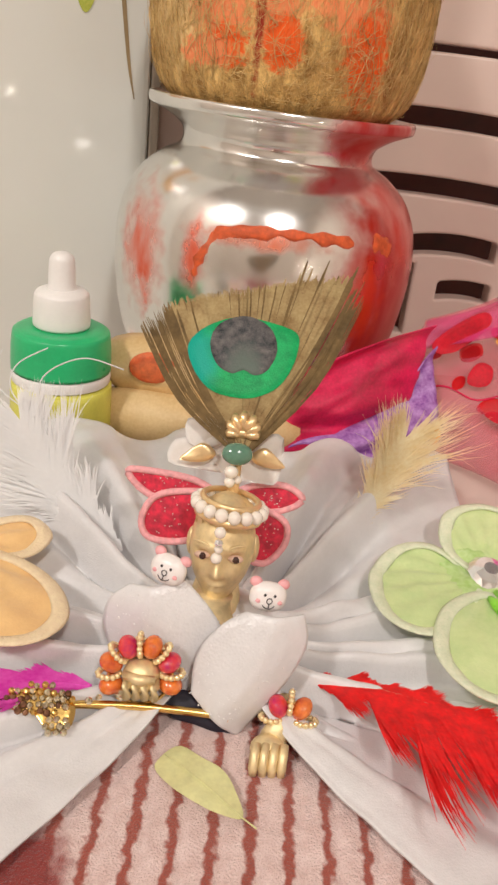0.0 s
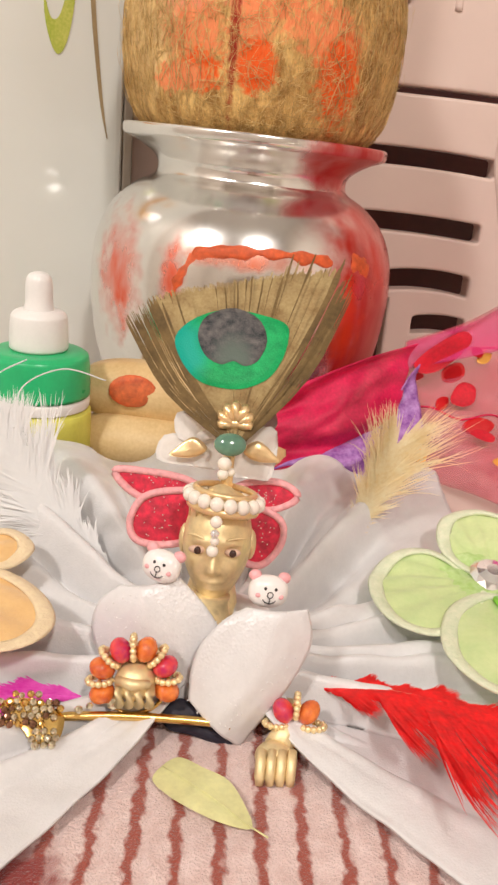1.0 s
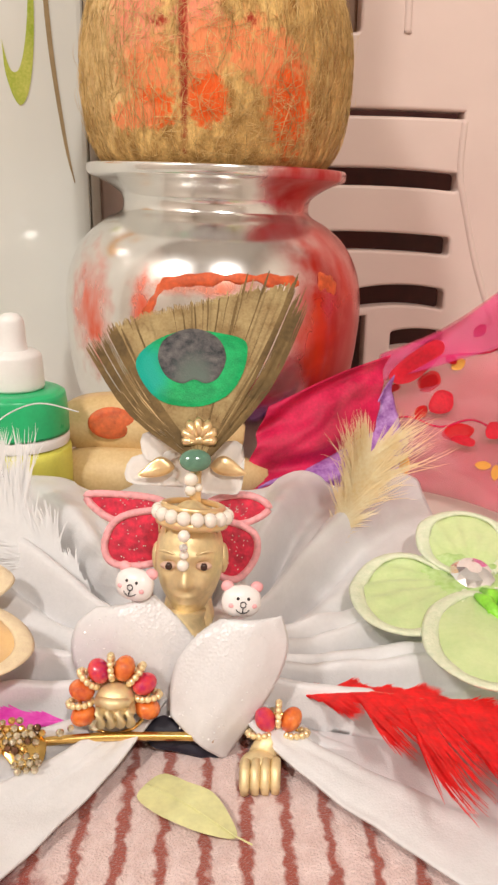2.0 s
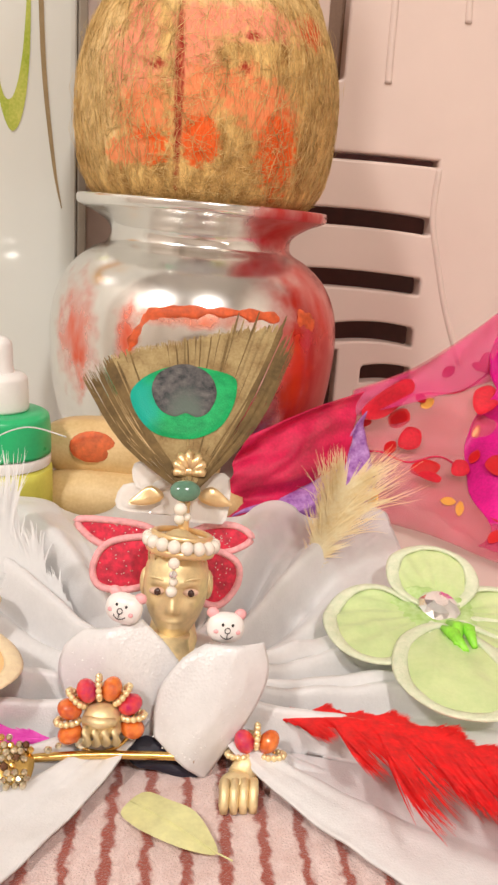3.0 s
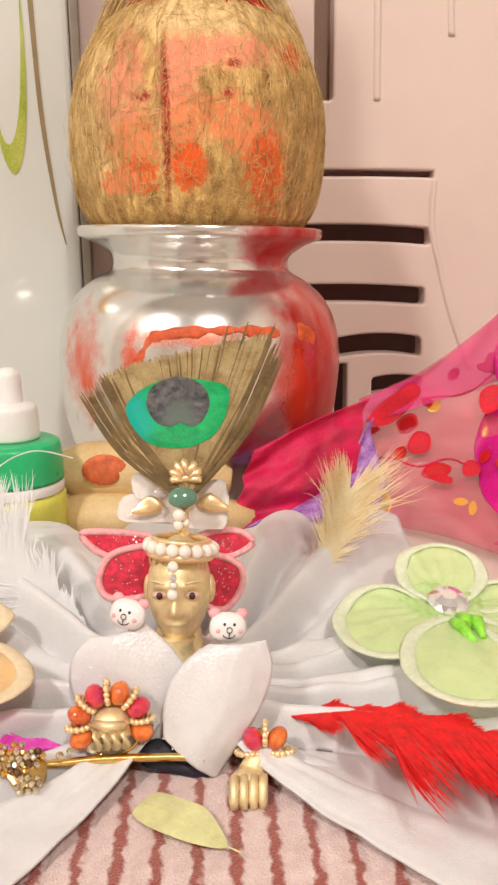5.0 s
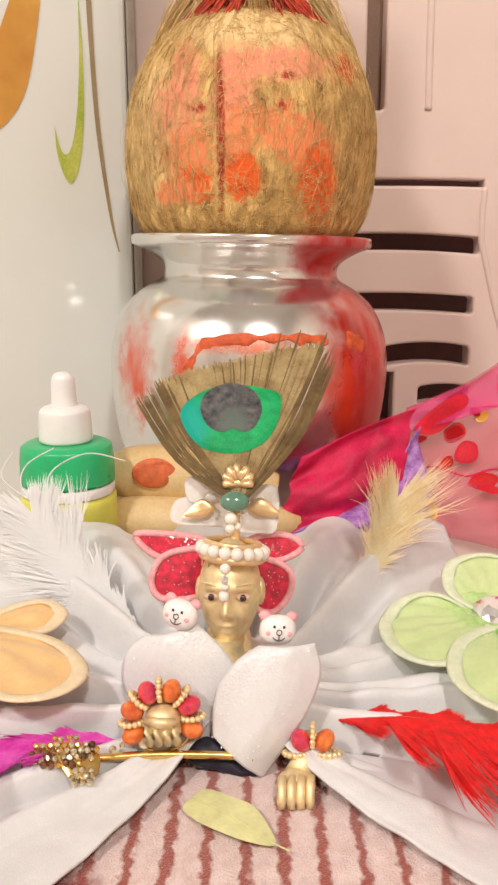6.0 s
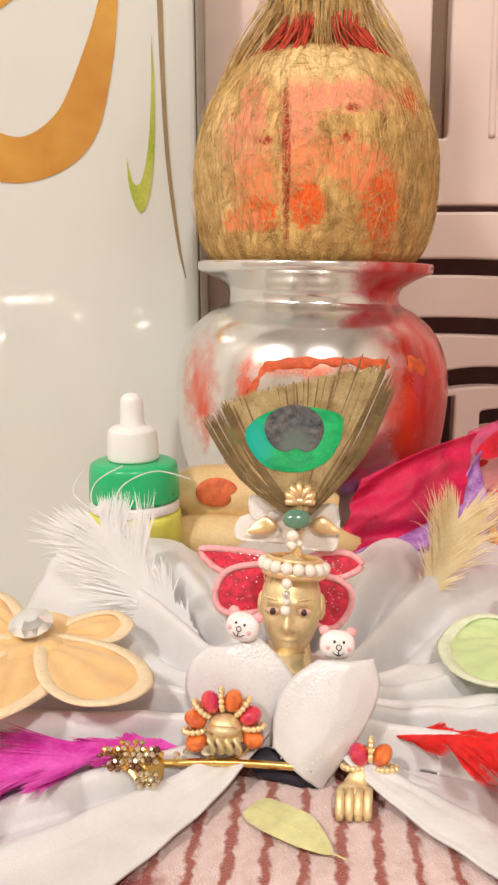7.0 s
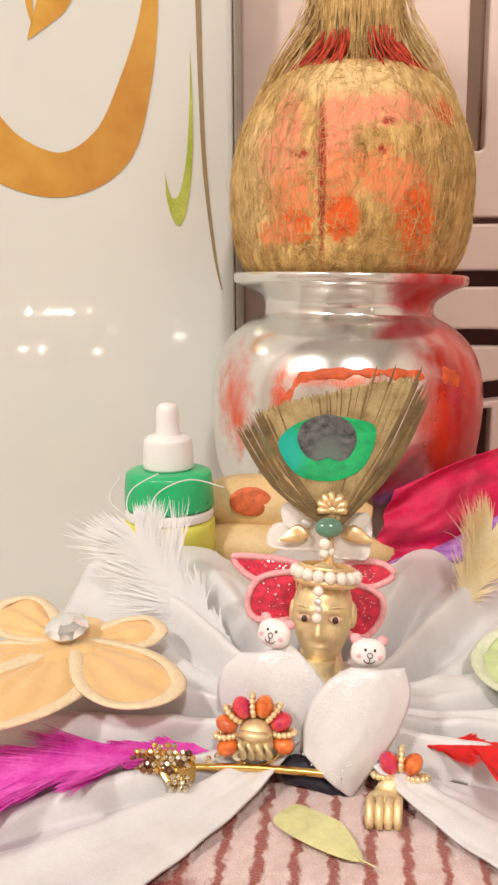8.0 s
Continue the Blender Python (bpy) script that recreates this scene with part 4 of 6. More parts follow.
def build_net():
    root = thing("organza_scarf", (0.12, 0.31, 0), "sheer pink and crimson organza scarf with sequins, heaped beside the pot", "scarf")
    # crimson gather across the front of the pot
    g = cloth_fn([[(0.018, 0.268, 0.004), (0.032, 0.270, 0.004), (0.050, 0.278, 0.004), (0.066, 0.288, 0.003)],
                  [(0.024, 0.274, 0.020), (0.040, 0.274, 0.024), (0.056, 0.280, 0.028), (0.073, 0.290, 0.028)],
                  [(0.030, 0.279, 0.038), (0.046, 0.281, 0.045), (0.062, 0.288, 0.050), (0.079, 0.298, 0.053)]], 2.2, 1.0, 0.0020)
    solid(part("crimson_fold", sheet(bmesh.new(), g, 50, 36), M["net_red"], root, "dense crimson folds"), 0.0003)
    # sheer sheet that falls from the right
    g = cloth_fn([[(0.050, 0.296, 0.004), (0.090, 0.286, 0.003), (0.120, 0.250, 0.003), (0.150, 0.215, 0.003)],
                  [(0.060, 0.304, 0.024), (0.096, 0.304, 0.030), (0.130, 0.296, 0.030), (0.165, 0.285, 0.030)],
                  [(0.080, 0.312, 0.052), (0.108, 0.318, 0.062), (0.140, 0.326, 0.082), (0.175, 0.330, 0.112)]], 1.6, 7.0, 0.003)
    solid(part("sheer_fold", sheet(bmesh.new(), g, 60, 40), M["net_pink"], root, "sheer pink layer"), 0.0002)
    G = g
    # the selvedge doubles the net along its upper border, and two seams cross it
    rim = lambda u, v: Vector(G(u, 0.74 + 0.26 * v)) + Vector((0, -0.003 - 0.002 * math.sin(5 * u), 0.0005))
    solid(part("folded_border", sheet(bmesh.new(), rim, 60, 12), M["net_border"], root, "doubled sheer magenta border"), 0.0002)
    for v0, u0, u1 in ((0.44, 0.18, 0.62), (0.76, 0.12, 0.98)):
        bm = bmesh.new()
        tube(bm, [Vector(G(u0 + (u1 - u0) * k / 24, v0 + 0.03 * math.sin(k * 0.4))) + Vector((0, -0.0006, 0)) for k in range(25)], 0.00045, 6)
        part("seam", bm, M["net_red"], root, "crimson stitched seam")
    # large printed petals
    for u, v, L, W, tilt in ((0.20, 0.80, 0.0125, 0.0085, 0.2), (0.40, 0.52, 0.0060, 0.0050, 0.8), (0.66, 0.66, 0.0070, 0.0055, 1.2), (0.10, 0.62, 0.0060, 0.0090, 0.3), (0.48, 0.30, 0.0055, 0.0035, 0.4), (0.62, 0.40, 0.0050, 0.0035, 1.0)):
        p, q, w = Vector(G(u, v)), Vector(G(u + 0.02, v)), Vector(G(u, v + 0.02))
        e1, e2 = (q - p).normalized(), (w - p).normalized()
        nn = e1.cross(e2).normalized()
        nn = -nn if nn.y > 0 else nn
        c, k = math.cos(tilt), math.sin(tilt)
        bm = bmesh.new()
        pillow(bm, [(L, 0), (L * 0.5, W), (-L * 0.45, W * 0.8), (-L, W * 0.1), (-L * 0.5, -W * 0.8), (L * 0.3, -W)],
               lambda x, y, h: p + e1 * (x * c - y * k) + e2 * (x * k + y * c) + nn * (h + 0.0050), 0.00015, 0.0001, 3, per=4)
        part("petal_print", bm, M["petal_print"], root, "deep red printed petal")
    # bright bunch at the far side
    g = cloth_fn([[(0.122, 0.262, 0.002), (0.140, 0.246, 0.002), (0.185, 0.235, 0.002)],
                  [(0.128, 0.296, 0.036), (0.150, 0.282, 0.036), (0.195, 0.275, 0.036)],
                  [(0.140, 0.312, 0.066), (0.160, 0.304, 0.072), (0.200, 0.300, 0.08)],
                  [(0.156, 0.330, 0.100), (0.172, 0.330, 0.112), (0.21, 0.33, 0.13)]], 2.4, 12.0, 0.005)
    solid(part("magenta_fold", sheet(bmesh.new(), g, 50, 50), M["net_magenta"], root, "bright magenta bunched layer"), 0.0003)
    rnd = random.Random(9)
    for src, n, names in ((G, 26, ("flake_red", "flake_red", "flake_gold")), (g, 16, ("flake_gold", "flake_gold", "flake_red"))):
        for i in range(n):
            u, v = rnd.uniform(0.08, 0.95), rnd.uniform(0.08, 0.92)
            p, q, s = Vector(src(u, v)), Vector(src(u + 0.02, v)), Vector(src(u, v + 0.02))
            a, b = (q - p).normalized(), (s - p).normalized()
            nn = a.cross(b).normalized()
            if nn.y > 0:
                nn = -nn
            b = nn.cross(a)
            t = rnd.uniform(0, 3.1)
            e1, e2 = a * math.cos(t) + b * math.sin(t), b * math.cos(t) - a * math.sin(t)
            L, W = (rnd.uniform(0.0028, 0.0045), rnd.uniform(0.0014, 0.0024)) if i % 7 else (rnd.uniform(0.005, 0.007), rnd.uniform(0.0035, 0.005))
            bm = bmesh.new()
            pillow(bm, [(L, 0), (L * 0.4, W), (-L * 0.4, W), (-L, 0), (-L * 0.4, -W), (L * 0.4, -W)], lambda x, y, w: p + e1 * x + e2 * y + nn * (w + 0.0006), 0.00015, 0.0001, 3, per=3)
            part("sequin", bm, M[rnd.choice(names) if i % 7 else "flake_red"], root)


build_net()


def build_purple():
    root = thing("purple_cloth", (0.05, 0.3, 0), "shiny purple brocade cloth tucked under the scarf", "cloth")
    g = cloth_fn([[(0.020, 0.262, 0.002), (0.045, 0.264, 0.002), (0.080, 0.272, 0.002)],
                  [(0.026, 0.268, 0.010), (0.050, 0.272, 0.012), (0.084, 0.288, 0.020)],
                  [(0.040, 0.284, 0.016), (0.066, 0.288, 0.026), (0.080, 0.294, 0.046)]], 2.2, 21.0, 0.002)
    solid(part("fold", sheet(bmesh.new(), g, 30, 24), M["purple"], root), 0.0006)


build_purple()

# ---- the dressed statue ----
# white satin whose upper part is woven with glitter
M["lapel"] = mat("lapel_satin", (0.725, 0.715, 0.72), 0.30, var=0.05, bump=0.2, bscale=2600, Sheen_Weight=0.2)
nt, bsdf = nodes_of(M["lapel"])
vor = nt.nodes.new("ShaderNodeTexVoronoi")
vor.inputs["Scale"].default_value = 1400
nt.links.new(nt.nodes["Texture Coordinate"].outputs["Object"], vor.inputs["Vector"])
stretch = nt.nodes.new("ShaderNodeMath")
stretch.operation = "MULTIPLY"
nt.links.new(vor.outputs["Distance"], stretch.inputs[0])
nt.links.new(patch_mask(nt, (0.0, 0.142, 0.028), (0.013, 0.03, 0.011), 300, 0.6, 0.3), stretch.inputs[1])
bp = nt.nodes.new("ShaderNodeBump")
bp.inputs["Strength"].default_value, bp.inputs["Distance"].default_value = 0.8, 0.00013
nt.links.new(stretch.outputs[0], bp.inputs["Height"])
nt.links.new(bsdf.inputs["Normal"].links[0].from_socket, bp.inputs["Normal"])
nt.links.new(bp.outputs[0], bsdf.inputs["Normal"])

def folded(place, left, right, lift, crease, seed, nu=26, nv=34):
    """A folded piece of cloth between two edges, with a soft crease along it."""
    a, b = spline(left, 12), spline(right, 12)
    def f(u, v):
        k = v * (len(a) - 1)
        i = min(int(k), len(a) - 2)
        p = a[i] + (a[i + 1] - a[i]) * (k - i)
        k = v * (len(b) - 1)
        i = min(int(k), len(b) - 2)
        q = b[i] + (b[i + 1] - b[i]) * (k - i)
        x, y = p + (q - p) * u
        side = (crease - u) / crease if u < crease else (u - crease) / (1 - crease)
        w = lift * (1 - side ** 1.5) * (0.45 + 0.55 * math.sin(math.pi * min(1, 0.12 + 0.88 * v)) ** 0.5)
        w += 0.0007 * noise.noise(Vector((u * 2.4, v * 2.2, seed))) + 0.00025 * noise.noise(Vector((u * 7, v * 5, seed + 3)))
        return place(x, y, w)
    return sheet(bmesh.new(), f, nu, nv)


DRESS = (0.002, 0.150)
RIM = [(-50, 0.084), (-38, 0.080), (-25, 0.081), (0, 0.083), (25, 0.090), (44, 0.108), (53, 0.131), (62, 0.119), (74, 0.104), (90, 0.098), (109, 0.104),
       (130, 0.118), (140, 0.108), (152, 0.090), (180, 0.088), (205, 0.098), (222, 0.104), (235, 0.100)]


def skirt_point(u, v):
    """u: round the hem from front to front; v: from the waist to the hem."""
    deg = -50 + 285 * u
    a = radians(deg)
    R = float(np.interp(deg, [q[0] for q in RIM], [q[1] for q in RIM]))
    r = 0.008 + (R - 0.008) * v
    back = max(0.0, math.sin(a))
    left = max(0.0, -math.cos(a)) ** 2
    base = 0.0032 + 0.017 * math.exp(-(r / 0.022) ** 2) * (0.35 + 0.65 * min(1, back * 2 + 0.2)) + (0.0165 * back + 0.008 * left * max(0, math.sin(a) + 0.4)) * min(1, v * 1.6)
    wob = noise.noise(Vector((math.cos(a) * 2.2, math.sin(a) * 2.2, 5.0)))
    ph = 16 * a + 6.5 * wob
    front = min(1.0, max(0.0, (deg + 42) / 18)) * min(1.0, max(0.0, (222 - deg) / 22))
    amp = (0.0060 * min(1, v * 2.6) * (1 - 0.55 * v) + 0.0006) * (0.15 + 0.85 * front)
    fold = math.sin(ph)
    fold = math.copysign(abs(fold) ** 0.7, fold)
    fine = 0.0027 * math.sin(37 * a + 9 * wob) * math.exp(-((v - 0.36) / 0.36) ** 2) * front
    z = base + amp * fold + fine + 0.0006 * noise.noise(Vector((r * 130, a * 9, 2)))
    x, y = DRESS[0] + r * math.cos(a), DRESS[1] + r * math.sin(a)
    # the green flower presses the folds under it flat
    press = min(1.0, max(0.0, (0.045 - math.hypot(x - 0.0765, y - 0.176)) / 0.010))
    z -= press * max(0.0, z - (0.0115 + 0.33 * max(0, y - 0.186) - 0.06 * max(0, 0.168 - y)))
    return (x, y, max(0.0016, z))


def gem(bm, at, r, h, turn=None, segs=8, mi=0):
    prof = [(0.35, 1.0), (0.75, 0.72), (1.0, 0.25), (0.8, -0.3), (0.3, -0.6)]
    rings = []
    R = turn.to_3x3() if turn else Matrix.Identity(3)
    for k, (q, z) in enumerate(prof):
        rings.append([bm.verts.new(Vector(at) + R @ Vector((r * q * math.cos(6.2832 * (j + 0.5 * (k % 2)) / segs), r * q * math.sin(6.2832 * (j + 0.5 * (k % 2)) / segs), h * z))) for j in range(segs)])
    fs = [bm.faces.new(rings[0]), bm.faces.new(rings[-1][::-1])]
    for k, (a, b) in enumerate(zip(rings, rings[1:])):
        for j in range(segs):
            i = (j + 1) % segs
            if k % 2 == 0:
                fs += [bm.faces.new((a[j], b[j], a[i])), bm.faces.new((a[i], b[j], b[i]))]
            else:
                fs += [bm.faces.new((a[j], b[j], b[i])), bm.faces.new((a[j], b[i], a[i]))]
    for f in fs:
        f.material_index = mi
    return bm


def specks(bm, n, seed, low, high):
    """Tiny glitter flakes on the camera-side skin of a cloth part."""
    rnd = random.Random(seed)
    bm.normal_update()
    skin = [(v.co.copy(), v.normal.copy()) for v in bm.verts if v.normal.y < -0.2 and low < v.co.z < high]
    out = bmesh.new()
    for k in range(n if skin else 0):
        p, nn = rnd.choice(skin)
        at = p + nn * 0.00005 + Vector((rnd.uniform(-0.0003, 0.0003), 0, rnd.uniform(-0.0003, 0.0003)))
        gem(out, at, rnd.uniform(0.00010, 0.00021), 0.00010, pose(0, 0, 0, 60 + rnd.uniform(-40, 40), rnd.uniform(-40, 40)), 5)
    return out


def build_dress():
    root = thing("white_dress", (DRESS[0], DRESS[1], 0), "white satin pleated dress spread in a fan round the statue", "dress")
    solid(part("skirt", sheet(bmesh.new(), skirt_point, 420, 56), M["satin"], root), 0.0007)
    bm = bmesh.new()
    hem = [Vector(skirt_point(i / 160, 1.0)) for i in range(161)]
    tube(bm, hem, 0.0006, 6)
    part("hem", bm, M["satin"], root, "narrow stitched hem")
    # wrapped fronts of the bodice, leaning back
    pl = plane_of((0, 0.1350, 0), (1, 0, 0), (0, 0.25, 1))
    bm = folded(pl, [(-0.0028, 0.0098), (-0.0028, 0.0155), (-0.0012, 0.0215), (0.0030, 0.0268), (0.0078, 0.0298)], [(0.0084, 0.0001), (0.0140, 0.0080), (0.0190, 0.0155), (0.0218, 0.0235), (0.0205, 0.0300)], 0.0042, 0.52, 2.0)
    flakes = specks(bm, 160, 5, 0.006, 0.034)
    front = solid(part("wrap_front", bm, M["lapel"], root, "glossy white wrapped lapel with glitter"), 0.0009)
    tagged(part("glitter", flakes, M["speck"], front, "fine white glitter", smooth=False), kind="stuff")
    pl2 = plane_of((0, 0.1430, 0), (1, -0.18, 0), (0, 0.16, 1))
    bm = folded(pl2, [(-0.0120, 0.0036), (-0.0205, 0.0085), (-0.0245, 0.0165), (-0.0235, 0.0235), (-0.0190, 0.0280)], [(-0.0010, 0.0055), (0.0036, 0.0105), (0.0046, 0.0180), (0.0005, 0.0252), (-0.0060, 0.0315)], 0.0052, 0.46, 8.0)
    flakes = specks(bm, 160, 5, 0.006, 0.034)
    front = solid(part("wrap_front", bm, M["lapel"], root, "glossy white wrapped lapel with glitter"), 0.0009)
    tagged(part("glitter", flakes, M["speck"], front, "fine white glitter", smooth=False), kind="stuff")
    bm = bmesh.new()
    ball(bm, (0.001, 0.158, 0.012), (0.0165, 0.0115, 0.0110), 28, 18)
    for v in bm.verts:
        v.co += Vector((0, 0, 0.0012 * noise.noise(v.co * 160)))
    part("bodice", bm, M["satin"], root, "white bodice")


build_dress()


def build_statue():
    """One plain brass figure: head, neck, body, raised fist and a palm on the cloth."""
    bm = bmesh.new()
    H = Vector((0.0016, 0.1580, 0.0360))
    turn = pose(0, 0, 0, -12, 0, -6)

    def g(x, z, cx, cz, sx, sz):
        return math.exp(-((x - cx) / sx) ** 2 - ((z - cz) / sz) ** 2)

    def head(n):
        x, y, z = n
        w = 0.0075 * (1 - 0.30 * max(0, -z) ** 1.8 - 0.10 * max(0, z) ** 3)
        p = Vector((x * w, y * 0.0098, z * (0.0122 if z > 0 else 0.0140)))
        if y < 0:
            X, Z = p.x * 1000, p.z * (1000 if z > 0 else 870)
            f = 0.0
            f += 1.5 * g(X, Z, 0, -3.2, 1.0, 1.2) + 1.1 * g(X, Z, 0, -0.8, 0.6, 2.4)
            f += 0.35 * (g(X, Z, -1.2, -3.7, 0.7, 0.7) + g(X, Z, 1.2, -3.7, 0.7, 0.7))
            f -= 0.75 * (g(X, Z, -3.7, -0.3, 1.7, 1.1) + g(X, Z, 3.7, -0.3, 1.7, 1.1))
            f += 0.45 * (g(X, Z, -3.6, 1.6, 2.2, 0.6) + g(X, Z, 3.6, 1.6, 2.2, 0.6))
            f += 0.55 * g(X, Z, 0, -6.3, 1.9, 0.45) + 0.6 * g(X, Z, 0, -7.4, 1.5, 0.5) - 0.8 * g(X, Z, 0, -6.85, 2.0, 0.28) - 0.35 * g(X, Z, 0, -5.2, 1.6, 0.4)
            f += 0.6 * g(X, Z, 0, -10.0, 2.4, 1.2)
            f += 0.4 * (g(X, Z, -4.6, -4.4, 1.9, 1.9) + g(X, Z, 4.6, -4.4, 1.9, 1.9))
            p.y -= f * 0.0018
        return p
    ball(bm, H, 1, 72, 56, turn, 0, head)
    for s in (-1, 1):
        e = H + turn.to_3x3() @ Vector((s * 0.0037, -0.0086, -0.0003))
        ball(bm, e, (0.0018, 0.0008, 0.0009), 14, 10, turn, 2)
        ball(bm, e + Vector((0.0001, -0.00045, 0)), (0.00085, 0.0006, 0.00085), 12, 8, turn, 1)
        ear = H + turn.to_3x3() @ Vector((s * 0.0073, 0.0005, -0.0005))
        ball(bm, ear, (0.0012, 0.0020, 0.0034), 12, 10, turn, 0)
        pts = [H + turn.to_3x3() @ Vector((s * (0.0018 + 0.0042 * k / 6), -0.0093 + 0.0016 * (k / 6) ** 2, 0.0019 + 0.0009 * math.sin(2.4 * k / 6))) for k in range(7)]
        tube(bm, pts, [0.0002, 0.0003, 0.0003, 0.0003, 0.00028, 0.00022, 0.0001], 6)
    for k in range(-4, 5):
        pts = [H + turn.to_3x3() @ Vector((k * 0.00155, -0.0079 + 0.00018 * k * k - 0.0006 * (t - 1), 0.0058 + 0.0013 * t)) for t in range(3)]
        tube(bm, pts, 0.00022, 5)
    tube(bm, [(0.001, 0.157, 0.014), (0.001, 0.1565, 0.022), (0.0012, 0.157, 0.029)], [0.010, 0.0060, 0.0045], 20)
    tube(bm, [(0.001, 0.154, 0.012), (0.0002, 0.1500, 0.0190), (0.0005, 0.1515, 0.0262)], [0.008, 0.0060, 0.0045], 20)
    ball(bm, (0.001, 0.158, 0.0115), (0.014, 0.012, 0.0112), 24, 16)
    # hair under the band
    ball(bm, (0.0022, 0.1600, 0.0430), (0.0066, 0.0078, 0.0032), 24, 12)
    # raised fist
    tube(bm, [(-0.010, 0.152, 0.016), (-0.0132, 0.146, 0.0152), (-0.0138, 0.140, 0.0140)], [0.005, 0.0042, 0.0040], 14)
    ball(bm, (-0.0138, 0.1370, 0.0137), (0.0042, 0.0036, 0.0040), 20, 14)
    for k in range(4):
        x = -0.0166 + 0.0020 * k
        tube(bm, [(x, 0.1358, 0.0140), (x, 0.1336, 0.0131), (x, 0.1334, 0.0109), (x, 0.1352, 0.0095)], [0.0009, 0.0011, 0.0011, 0.0009], 8)
    tube(bm, [(-0.0172, 0.1352, 0.0151), (-0.0142, 0.1332, 0.0157), (-0.0108, 0.1340, 0.0153)], [0.0010, 0.0012, 0.0009], 8)
    # palm on the cloth
    tube(bm, [(0.0190, 0.141, 0.0065), (0.0182, 0.136, 0.0050), (0.0156, 0.1310, 0.0038)], [0.0022, 0.0025, 0.0028], 14)
    ball(bm, (0.0148, 0.1290, 0.0032), (0.0039, 0.0032, 0.0030), 20, 14)
    for k in range(4):
        x = 0.0118 + 0.0020 * k
        tube(bm, [(x + 0.0004, 0.1278, 0.0056), (x, 0.1256, 0.0046), (x - 0.0002, 0.1240, 0.0024), (x - 0.0002, 0.1234, 0.0010)], [0.0009, 0.0011, 0.0011, 0.0008], 8)
    ob = part("brass_statue", bm, [M["brass"], M["eye_dark"], M["eye_white"]])
    tagged(ob, "small brass statue in white dress, leaning on one palm", "statue")


build_statue()


# pearl band with its forehead drop
def build_band():
    c = Vector((0.0022, 0.1575, 0.0455))
    tilt = pose(0, 0, 0, -13, 6, 0).to_3x3()
    root = thing("pearl_headband", c, "gold headband ringed with pearls and a pearl drop on the forehead", "headband")
    bm = bmesh.new()
    tube(bm, [c + tilt @ Vector((0.0070 * math.cos(t), 0.0086 * math.sin(t), -0.0011)) for t in np.linspace(0, 6.2832, 40, False)], 0.0010, 8, True)
    part("gold_ring", bm, M["pale_gold"], root, "gold ring")
    bm = bmesh.new()
    tube(bm, [c + tilt @ Vector((0.0064 * math.cos(t), 0.0080 * math.sin(t), 0.0022)) for t in np.linspace(0, 6.2832, 40, False)], 0.0007, 8, True)
    part("gold_ring", bm, M["pale_gold"], root, "gold ring")
    n = 17
    for i in range(n):
        t = 6.2832 * i / n
        bm = bmesh.new()
        ball(bm, c + tilt @ Vector((0.0076 * math.cos(t), 0.0092 * math.sin(t), 0.0006)), (0.0015, 0.0015, 0.0016), 14, 10)
        part("pearl", bm, M["pearl"], root)
    for k, (z, r) in enumerate(((0.0455, 0.0013), (0.0432, 0.0010), (0.0412, 0.0010), (0.0388, 0.0013))):
        bm = bmesh.new()
        (ball(bm, (0.0004 - 0.0003 * (k % 2), 0.1466 + 0.0001 * k, z), r, 12, 8) if k != 1 else gem(bm, (0.0003, 0.1462, z), r, r, pose(0, 0, 0, 90)))
        part("drop_pearl", bm, M["pearl"] if k != 1 else M["gem"], root)


build_band()


